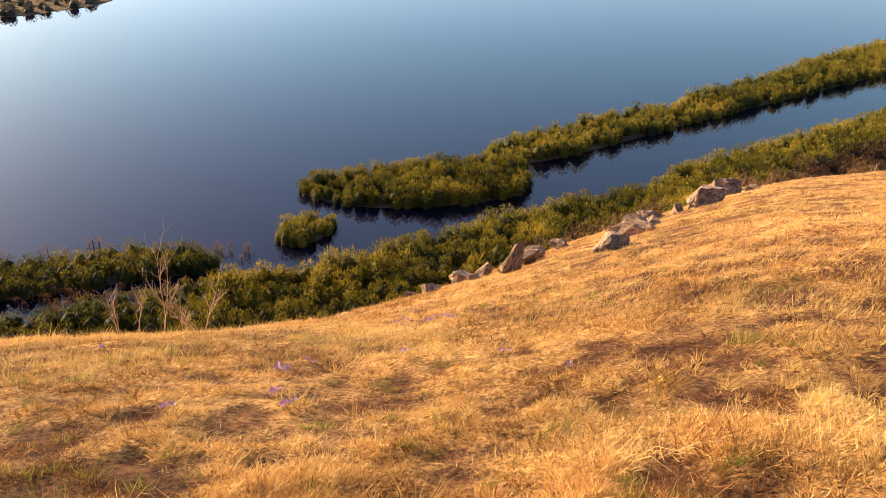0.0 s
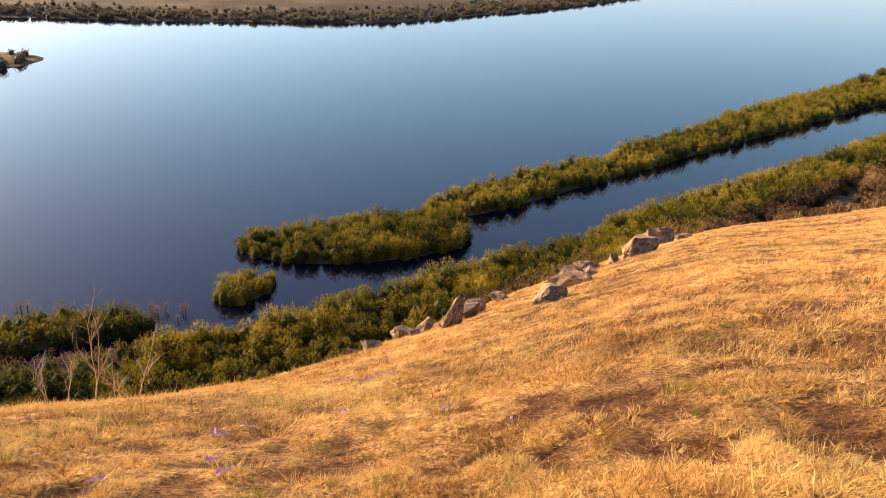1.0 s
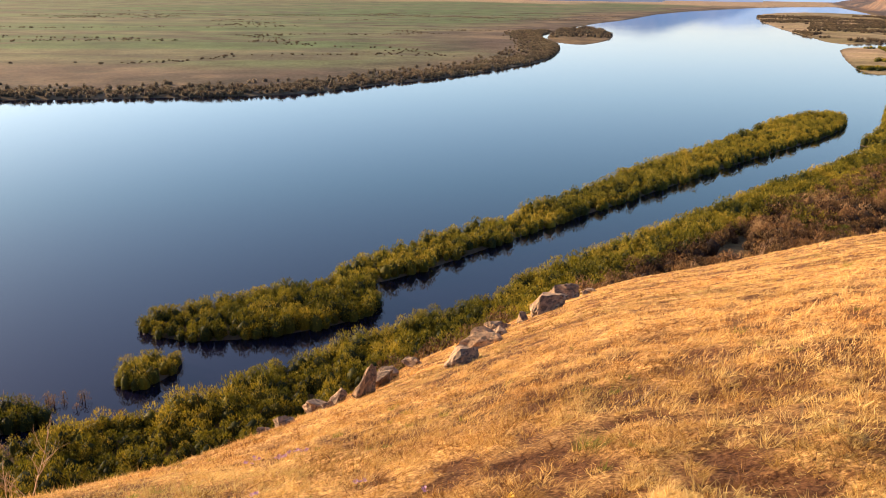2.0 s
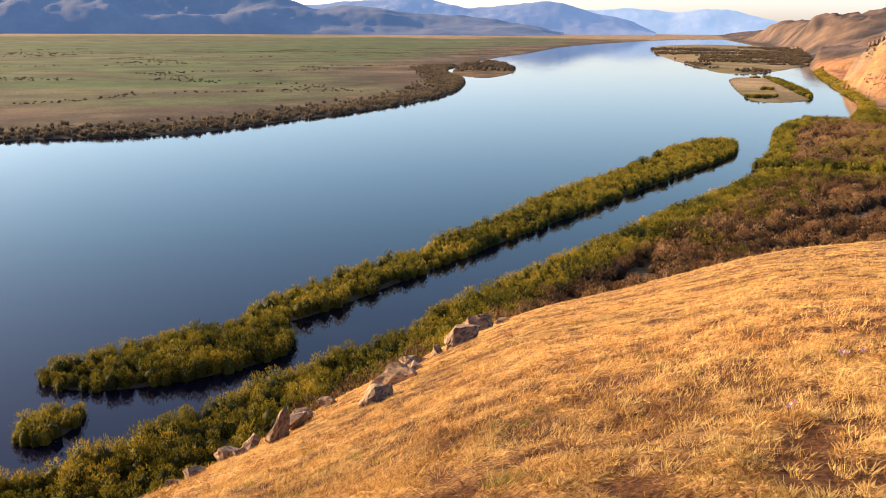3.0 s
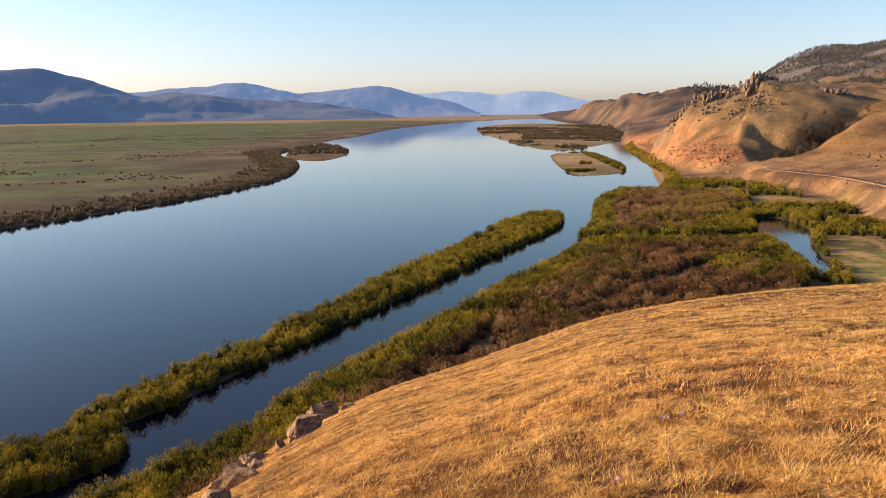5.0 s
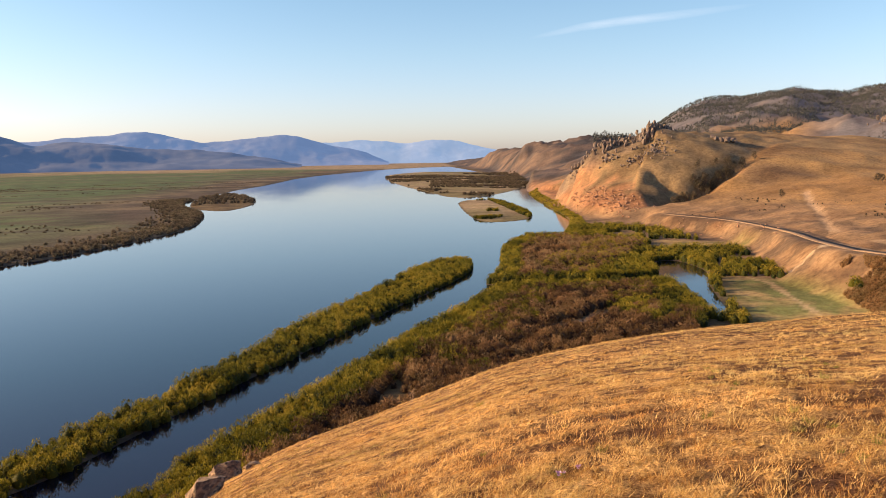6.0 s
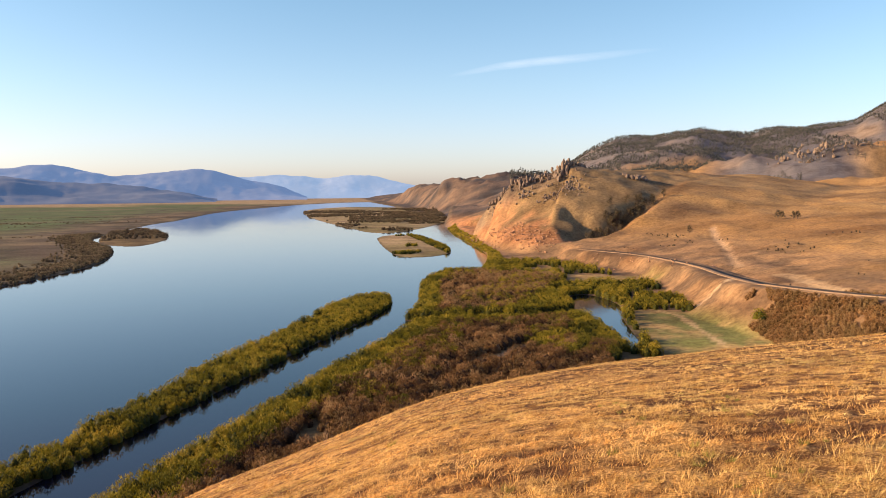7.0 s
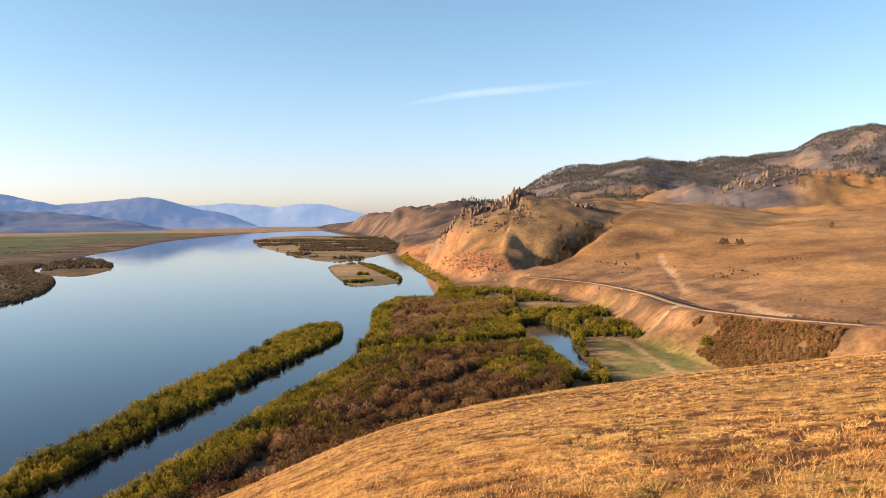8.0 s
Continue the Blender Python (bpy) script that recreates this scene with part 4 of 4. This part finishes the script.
ob.matrix_world = Matrix.Translation((4.0, 7.8, on_hill(4.0, 7.8) + 0.05)) @ Matrix.Rotation(radians(80), 4, "Y")
tagged(ob, "pale dead branch lying in the dry grass", "branch")

# ---------------------------------------------------------------- flowers
m_petal, nt, b = mat("purple_petal")
nt.links.new(ramp(nt, attr(nt, "tint").outputs["Fac"], [(0.0, (0.32, 0.13, 0.33)), (1.0, (0.58, 0.36, 0.52))]), b.inputs["Base Color"])
m_yellow, nt, b = mat("yellow_petal")
b.inputs["Base Color"].default_value = (0.75, 0.48, 0.03, 1)


def flower_head(r, rng, cup):
    """Six pointed petals set as a cup."""
    V, F, T = [], [], []
    for k in range(6):
        a = k * math.pi / 3 + rng.uniform(-0.1, 0.1)
        c, s = math.cos(a), math.sin(a)
        o = len(V)
        w = r * 0.42
        for rr, side, z in ((0.1, 0, 0), (0.6, -1, cup * 0.5), (0.6, 1, cup * 0.5), (1.0, 0, cup)):
            V.append((c * rr * r - s * side * w * 0.6, s * rr * r + c * side * w * 0.6, z * r))
        F += [(o, o + 2, o + 1), (o + 1, o + 2, o + 3)]
        T += [rng.random()] * 4
    me = raw_mesh("flower", V, F)
    put(me, "tint", T)
    return me


def flower_clump(x, y, count, radius, head, material, label):
    root = new("flower_clump")
    z = on_hill(x, y)
    root.location = (x, y, z)
    tagged(root, label, "flowers", group="wild flowers on the hill")
    ang, rad = np.random.rand(count) * 6.28, radius * np.sqrt(np.random.rand(count))
    for k in range(count):
        dx, dy = math.cos(ang[k]) * rad[k], math.sin(ang[k]) * rad[k]
        h = 0.07 + 0.05 * prng.random()
        zz = on_hill(x + dx, y + dy) - z
        stem = part("stem", raw_mesh("stem", [(-0.003, 0, 0), (0.003, 0, 0), (0, 0.003, 0), (0.0, 0.0, h)], [(0, 1, 3), (1, 2, 3), (2, 0, 3)]), m_green, root)
        stem.location = (dx, dy, zz)
        bloom = part("flower", flower_head(head, prng, prng.uniform(0.5, 1.1)), material, root)
        bloom.matrix_local = Matrix.Translation((dx, dy, zz + h)) @ Matrix.Rotation(prng.uniform(-0.6, 0.6), 4, "X") @ Matrix.Rotation(prng.uniform(-0.6, 0.6), 4, "Y")


for x, y, n, r in ((0.1, 10.9, 16, 0.28), (-0.5, 11.2, 7, 0.15), (-1.62, 7.35, 8, 0.10), (-1.38, 7.65, 3, 0.06), (-4.3, 8.85, 3, 0.06), (0.78, 7.72, 4, 0.07), (-1.39, 5.88, 4, 0.05), (-1.2, 5.44, 6, 0.07),
                   (-2.1, 5.24, 4, 0.05), (8.64, 7.84, 4, 0.06), (7.97, 7.49, 4, 0.08), (5.6, 5.7, 3, 0.05), (1.3, 6.6, 2, 0.04), (-0.35, 8.2, 3, 0.06)):
    flower_clump(x, y, n, r, 0.034, m_petal, "clump of small purple pasque flowers in dry grass")
for x, y, n, r in ((-0.1, 6.0, 5, 0.07), (1.72, 5.24, 5, 0.08), (19.1, 10.27, 9, 0.16), (18.9, 7.7, 6, 0.14), (5.6, 4.4, 5, 0.07)):
    flower_clump(x, y, n, r, 0.02, m_yellow, "cluster of tiny yellow flowers in dry grass")


# ---------------------------------------------------------------- the crag on the bluff
def at_ground(points):
    P = np.array(points, float)
    return ground_height(P)[0]


rock_shapes = [rock_mesh(40 + i, rough=0.07, fine=1) for i in range(6)]
for me in rock_shapes:
    me.materials.append(m_crag)
scree_shapes = [rock_mesh(60 + i, rough=0.07, fine=0) for i in range(4)]
for me in scree_shapes:
    me.materials.append(m_scree)


def outcrop(label, spots, shapes):
    """Rocks standing together: spots of x, y, width, height."""
    zs = at_ground([s[:2] for s in spots])
    root = new("rock_outcrop")
    root.location = (spots[0][0], spots[0][1], zs[0])
    tagged(root, label, "rocks", group="outcrops on the slopes")
    for (x, y, w, h), z in zip(spots, zs):
        me = prng.choice(shapes)
        ob = new("rock", me)
        ob.parent = root
        ob.matrix_local = Matrix.Translation((x - spots[0][0], y - spots[0][1], z - zs[0] + 0.30 * h)) @ Matrix.Rotation(prng.uniform(0, 6.3), 4, "Z") @ Matrix.Rotation(prng.uniform(-0.16, 0.16), 4, "X") @ Matrix.Diagonal((w, w * prng.uniform(0.6, 1.0), h, 1))


def scatter(cx, cy, n, sx, sy, w, h, turn=0.0):
    out = []
    for _ in range(n):
        u, v = prng.gauss(0, sx), prng.gauss(0, sy)
        k = prng.uniform(0.5, 1.3)
        out.append((cx + u * math.cos(turn) - v * math.sin(turn), cy + u * math.sin(turn) + v * math.cos(turn), w * k, h * k * prng.uniform(0.7, 1.3)))
    return out


outcrop("tall dark crag of upright weathered rock on the bluff top", [(549, 465, 5, 14), (552, 467, 5, 13), (546, 464, 4, 11), (555, 465, 5, 12), (559, 468, 5, 10), (543, 468, 4, 8)] + scatter(550, 465, 40, 6.5, 3.5, 3.2, 7.5, 0.1), rock_shapes)
outcrop("rock tail trailing from the crag along the crest", [(566, 468, 5, 6)] + scatter(566, 467, 26, 7, 4, 3.4, 5), rock_shapes)
outcrop("fan of grey blocks below the crag", [(530, 445, 3, 4)] + scatter(525, 441, 170, 8, 12, 1.7, 2.1, -0.75), rock_shapes)
outcrop("jagged dark rock rib running down the bluff", [(523, 501, 4.5, 9), (525, 494, 4, 8)] + scatter(524, 495, 46, 3, 8, 2.6, 5.5, 0.2), rock_shapes)
outcrop("broken dark rocks along the crest", [(536, 482, 4, 5)] + scatter(537, 480, 30, 4, 6, 2.6, 3.8, 0.7), rock_shapes)
outcrop("dark rock rib above the river", [(521, 522, 4, 7)] + scatter(519, 519, 60, 4, 11, 2.6, 4.6, -0.3), rock_shapes)
outcrop("small rock knobs below the rib", [(511, 477, 4, 5)] + scatter(511, 477, 14, 4, 4, 2.4, 2.8), rock_shapes)
outcrop("low dark ledge on the bluff face", [(510, 451, 4, 4)] + scatter(509, 450, 16, 5, 3, 2.6, 2.4), rock_shapes)
outcrop("small rock knobs on the grassy shoulder", [(586, 420, 6, 5), (596, 416, 6, 5)] + scatter(592, 419, 18, 7, 4, 3.6, 3.6), rock_shapes)
outcrop("orange rock scree on the bluff face", [(452, 432, 3, 3)] + scatter(449, 420, 290, 30, 7, 1.5, 1.4, 1.15), scree_shapes)
outcrop("rocky brow on the wooded mountain", [(1450, 650, 10, 11)] + scatter(1452, 655, 90, 30, 36, 6.5, 8), rock_shapes)
outcrop("rocky brow on the dry spur", [(1640, 510, 6, 5)] + scatter(1630, 500, 40, 40, 24, 5, 4.5), rock_shapes)
outcrop("pale cut earth bank above the road", [(262, 100, 2, 1.4)] + scatter(272, 104, 22, 14, 3, 1.8, 1.1, 1.0), scree_shapes)
outcrop("stones along the foot of the slope", [(352, 205, 2.5, 2)] + scatter(366, 262, 40, 34, 6, 1.2, 0.8, 1.1), scree_shapes)
outcrop("loose stones and driftwood on the island tip", [(-18.5, 108, 0.8, 0.5)] + scatter(-18, 107.5, 14, 2.5, 1.6, 0.7, 0.5), rock_shapes)
outcrop("stones on the upstream edge of the long island", [(2, 122, 0.8, 0.6)] + scatter(0, 121.5, 12, 4, 1.0, 0.7, 0.5, 0.6), rock_shapes)


# ---------------------------------------------------------------- trees
m_bark, nt, b = mat("bark")
nt.links.new(ramp(nt, noise_tex(nt, 3.0), [(0.35, (0.06, 0.04, 0.03)), (0.65, (0.14, 0.09, 0.06))]), b.inputs["Base Color"])
# conifer colour lifted grey-blue too, to stand for haze
m_hazed_needle = leafy("hazed_needles", [(0.0, (0.055, 0.062, 0.066)), (0.6, (0.085, 0.088, 0.085)), (1.0, (0.13, 0.12, 0.10))], 0.15)


def tree_meshes(seed, height, spread, leaves):
    """Trunk with limbs, and a crown of many small clumps of leaves."""
    r = np.random.RandomState(seed)
    V, F = [], []

    def limb(a, b_, r0, r1):
        o = len(V)
        for c, rr in ((a, r0), (b_, r1)):
            for k in range(5):
                V.append((c[0] + rr * math.cos(k * 1.2566), c[1] + rr * math.sin(k * 1.2566), c[2]))
        for k in range(5):
            F.append((o + k, o + (k + 1) % 5, o + 5 + (k + 1) % 5, o + 5 + k))

    limb((0, 0, -0.3), (0.1, 0, height * 0.5), 0.025 * height, 0.016 * height)
    limb((0.1, 0, height * 0.5), (0.0, 0.1, height * 0.95), 0.016 * height, 0.004 * height)
    ends = []
    for k in range(14):
        z = height * (0.22 + 0.7 * k / 14)
        reach = spread * (1 - 0.75 * (k / 14) ** 1.3) * (0.6 + 0.6 * r.rand())
        a = r.rand() * 6.28
        e = (math.cos(a) * reach, math.sin(a) * reach, z + 0.15 * reach)
        limb((0, 0, z), e, 0.008 * height, 0.002 * height)
        ends.append(e)
    ends = np.array(ends)
    i = r.randint(0, 14, leaves)
    k = 0.35 + 0.7 * r.rand(leaves)
    base = ends[i] * np.column_stack([k, k, np.ones(leaves)]) + r.randn(leaves, 3) * spread * 0.14
    d = r.randn(leaves, 3) + [0, 0, 0.6]
    crown = blades(base, d, height * (0.05 + 0.06 * r.rand(leaves)), height * 0.028 * np.ones(leaves), r.rand(leaves))
    return raw_mesh("trunk", V, F), crown


def make_tree(seed, height, spread, leaves, material, label, group):
    root = new("tree")
    tagged(root, label, "tree", group=group)
    t, c = tree_meshes(seed, height, spread, leaves)
    part("trunk", t, m_bark, root)
    part("crown", c, material, root)
    return root


def plant(models, spots, lo=0.75, hi=1.25):
    zs = at_ground([s[:2] for s in spots])
    for n, ((x, y), z) in enumerate(zip(spots, zs)):
        k = prng.uniform(lo, hi)
        m = Matrix.Translation((x, y, z)) @ Matrix.Rotation(prng.uniform(0, 6.3), 4, "Z")
        if n < len(models):
            models[n].matrix_world = m
        else:
            o = copy_thing(models[n % len(models)], m)
            o.scale = (k, k, k)


pines = [make_tree(s, 6.5, 3.0, 800, m_farbrush, "bushy grey leafless tree growing in a dry gully", "trees in the gully") for s in (1, 2, 3)]
spots = []
for k in range(64):
    t = prng.random() ** 0.8
    i = min(int(t * 4), 3)
    f_ = t * 4 - i
    a_, b_ = GULLY[i], GULLY[i + 1]
    spots.append((a_[0] + (b_[0] - a_[0]) * f_ + prng.gauss(0, 7) + 8, a_[1] + (b_[1] - a_[1]) * f_ + prng.gauss(0, 5) + 3))
plant(pines, spots)
lone = [make_tree(11, 6.5, 2.8, 900, m_farbrush, "round leafless tree alone on the dry slope", "lone trees on the slope")]
plant(lone, [(531, 263), (533, 261), (530, 252), (532, 250), (640, 230), (470, 292)], 0.6, 1.1)
belt = [make_tree(21 + s, 11, 3.2, 170, m_hazed_needle, "dark pine in the wood edge under the mountain", "pines under the mountain") for s in range(2)]
spots = []
for k in range(210):
    a_ = radians(prng.uniform(55.5, 75))
    d_ = 1430 + 70 * math.sin(a_ * 21) + prng.gauss(0, 26) + (170 if a_ > radians(65) else 0)
    spots.append((d_ * math.sin(a_), d_ * math.cos(a_)))
plant(belt, spots, 0.7, 1.5)


def wood(name, label, n, test, height, leaf):
    """Far mountain forest."""
    a = np.radians(46 + 32 * rng.rand(n * 3))
    d = 1750 + 1250 * rng.rand(n * 3)
    p = np.column_stack([d * np.sin(a), d * np.cos(a)])
    p = p[test(p)][:n]
    z = at_ground(p)
    per = 6
    i = np.repeat(np.arange(len(p)), per)
    m = len(i)
    h = height * (0.7 + 0.6 * rng.rand(len(p)))[i]
    up = rng.rand(m)
    ang = rng.rand(m) * 6.28
    r_ = 0.22 * h * (1 - up)
    base = np.column_stack([p[i, 0] + r_ * np.cos(ang), p[i, 1] + r_ * np.sin(ang), z[i] + 0.75 * h * up])
    me = blades(base, np.column_stack([np.cos(ang) * 0.3, np.sin(ang) * 0.3, np.ones(m)]), 0.35 * h, leaf * (1.2 - 0.7 * up), rng.rand(m))
    me.materials.append(m_hazed_needle)
    return tagged(new(name, me), label, "forest", kind="stuff")


wood("mountain_forest", "dark conifer forest covering the mountain slopes", 20000, lambda p: fbm(p, 170, 5, 45) + 0.5 * fbm(p, 60, 3, 48) < 0.12, 8, 2.6)

# ---------------------------------------------------------------- road
m_asphalt, nt, b = mat("asphalt")
nt.links.new(ramp(nt, noise_tex(nt, 1.2, 6.0), [(0.35, (0.14, 0.10, 0.08)), (0.65, (0.20, 0.15, 0.115))]), b.inputs["Base Color"])
b.inputs["Specular IOR Level"].default_value = 0.0
b.inputs["Roughness"].default_value = 1.0
m_shoulder, nt, b = mat("road_shoulder")
nt.links.new(ramp(nt, noise_tex(nt, 0.6, 6.0), [(0.35, (0.24, 0.155, 0.095)), (0.65, (0.36, 0.245, 0.15))]), b.inputs["Base Color"])
b.inputs["Specular IOR Level"].default_value = 0.0
b.inputs["Roughness"].default_value = 1.0


def ribbon(name, line, width, lift, thick, material, label):
    p = np.array(line, float)
    t = np.linspace(0, len(p) - 1, 90)
    c = np.column_stack([np.interp(t, range(len(p)), p[:, k]) for k in range(3)])
    for _ in range(12):
        c[1:-1] = (c[:-2] + 2 * c[1:-1] + c[2:]) / 4
    d = np.gradient(c[:, :2], axis=0)
    d /= np.linalg.norm(d, axis=1)[:, None]
    nrm = np.column_stack([-d[:, 1], d[:, 0], np.zeros(len(d))])
    up = np.array([0, 0, 1.0])
    ring = np.stack([c - nrm * width / 2 + up * (lift - thick), c - nrm * width / 2 + up * lift, c + nrm * width / 2 + up * lift, c + nrm * width / 2 + up * (lift - thick)], 1)
    V = ring.reshape(-1, 3)
    F = [(4 * i + k, 4 * i + k + 1, 4 * i + k + 5, 4 * i + k + 4) for i in range(len(c) - 1) for k in range(3)]
    me = raw_mesh(name, V, F)
    me.materials.append(material)
    return tagged(new(name, me), label, "road", kind="structure")


ribbon("road_shoulder", ROAD, 5.5, 0.05, 0.8, m_shoulder, "pale dirt road along the foot of the slope")
ribbon("road", ROAD[4:7], 4.2, 0.10, 0.3, m_asphalt, "worn grey asphalt stretch of a country road")


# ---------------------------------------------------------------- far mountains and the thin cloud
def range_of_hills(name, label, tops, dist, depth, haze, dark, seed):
    az = np.radians(np.arange(tops[0][0], tops[-1][0] + 0.01, 0.16))
    top = np.interp(np.degrees(az), [t[0] for t in tops], [t[1] for t in tops])
    top = np.convolve(np.pad(top, 5, mode="edge"), np.hanning(11) / np.hanning(11).sum(), "valid")
    rr = np.linspace(-1, 1, 44)
    R_, A_ = np.meshgrid(dist + depth * rr, az, indexing="ij")
    P = np.column_stack([(R_ * np.sin(A_)).ravel(), (R_ * np.cos(A_)).ravel()])
    shape = np.clip(1 - np.abs(rr), 0, 1)[:, None] ** 0.8
    n = fbm(P, 300, 6, seed).reshape(R_.shape)
    z = (45 + (top[None, :] + 0.0030 * fbm(P, 150, 5, seed + 2).reshape(R_.shape)) * dist) * np.clip(shape * (1 + 1.3 * n * (1 - shape)), 0, 1.05) - 3
    me = sheet(name, np.column_stack([P, z.ravel()]), len(rr), len(az), wrap=False)
    me.polygons.foreach_set("use_smooth", np.ones(len(me.polygons), bool))
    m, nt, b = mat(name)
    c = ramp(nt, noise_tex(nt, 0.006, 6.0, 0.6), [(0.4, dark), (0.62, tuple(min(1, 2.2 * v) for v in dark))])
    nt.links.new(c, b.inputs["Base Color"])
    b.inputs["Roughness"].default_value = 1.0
    # blue air haze is added as an even glow of the slopes
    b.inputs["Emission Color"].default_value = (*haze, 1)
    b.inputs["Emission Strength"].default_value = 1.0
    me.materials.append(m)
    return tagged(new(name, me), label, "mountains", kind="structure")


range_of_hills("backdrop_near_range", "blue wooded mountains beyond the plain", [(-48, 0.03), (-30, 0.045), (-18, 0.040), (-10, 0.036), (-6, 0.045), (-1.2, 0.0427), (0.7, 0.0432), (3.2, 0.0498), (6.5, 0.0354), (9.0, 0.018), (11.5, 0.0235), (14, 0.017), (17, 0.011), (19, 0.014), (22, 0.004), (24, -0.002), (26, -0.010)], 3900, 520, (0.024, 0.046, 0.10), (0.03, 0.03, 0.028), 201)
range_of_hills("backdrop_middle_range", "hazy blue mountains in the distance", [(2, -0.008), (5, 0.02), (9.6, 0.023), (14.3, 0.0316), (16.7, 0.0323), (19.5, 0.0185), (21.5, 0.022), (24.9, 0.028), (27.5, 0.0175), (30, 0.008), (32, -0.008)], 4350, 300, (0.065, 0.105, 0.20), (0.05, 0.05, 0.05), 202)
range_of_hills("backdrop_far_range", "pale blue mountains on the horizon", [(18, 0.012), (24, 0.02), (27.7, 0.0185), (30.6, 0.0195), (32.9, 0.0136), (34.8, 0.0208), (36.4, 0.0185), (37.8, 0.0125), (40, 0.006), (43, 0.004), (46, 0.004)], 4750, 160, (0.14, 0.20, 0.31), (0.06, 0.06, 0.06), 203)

m_cloud, nt, b = mat("cloud")
wisp = noise_tex(nt, 0.004, 6.0, 0.65, stretch=(1.0, 1.0, 6.0))
tr = nt.nodes.new("ShaderNodeBsdfTransparent")
em = add(nt, "ShaderNodeEmission", Strength=0.66)
em.inputs["Color"].default_value = (0.9, 0.93, 1.0, 1)
mx = nt.nodes.new("ShaderNodeMixShader")
fade = mix(nt, 1.0, attr(nt, "tint").outputs["Fac"], ramp(nt, wisp, [(0.3, (0.10, 0.10, 0.10)), (0.7, (0.36, 0.30, 0.30))]), "MULTIPLY")
nt.links.new(fade, mx.inputs[0])
nt.links.new(tr.outputs[0], mx.inputs[1])
nt.links.new(em.outputs[0], mx.inputs[2])
nt.links.new(mx.outputs[0], nt.nodes["Material Output"].inputs["Surface"])
u, v = np.meshgrid(np.linspace(0, 1, 60), np.linspace(-1, 1, 9), indexing="ij")
az = np.radians(41.5 + 15 * u)
el = np.interp(u, [0, 0.1, 0.25, 0.42, 0.65, 1], [0.136, 0.1405, 0.1475, 0.152, 0.1555, 0.162]) + 0.006 * v * np.sin(np.pi * u) ** 0.5
D = 4700
cl = sheet("cloud", np.column_stack([(D * np.sin(az)).ravel(), (D * np.cos(az)).ravel(), (45 + D * el).ravel()]), 60, 9, wrap=False)
put(cl, "tint", (np.clip(1 - v ** 2, 0, 1) * np.clip(np.minimum(u / 0.3, (1 - u) / 0.5), 0, 1)).ravel())
cl.materials.append(m_cloud)
tagged(new("backdrop_cloud", cl), "thin wisp of white cloud high in the sky", "cloud", kind="structure")
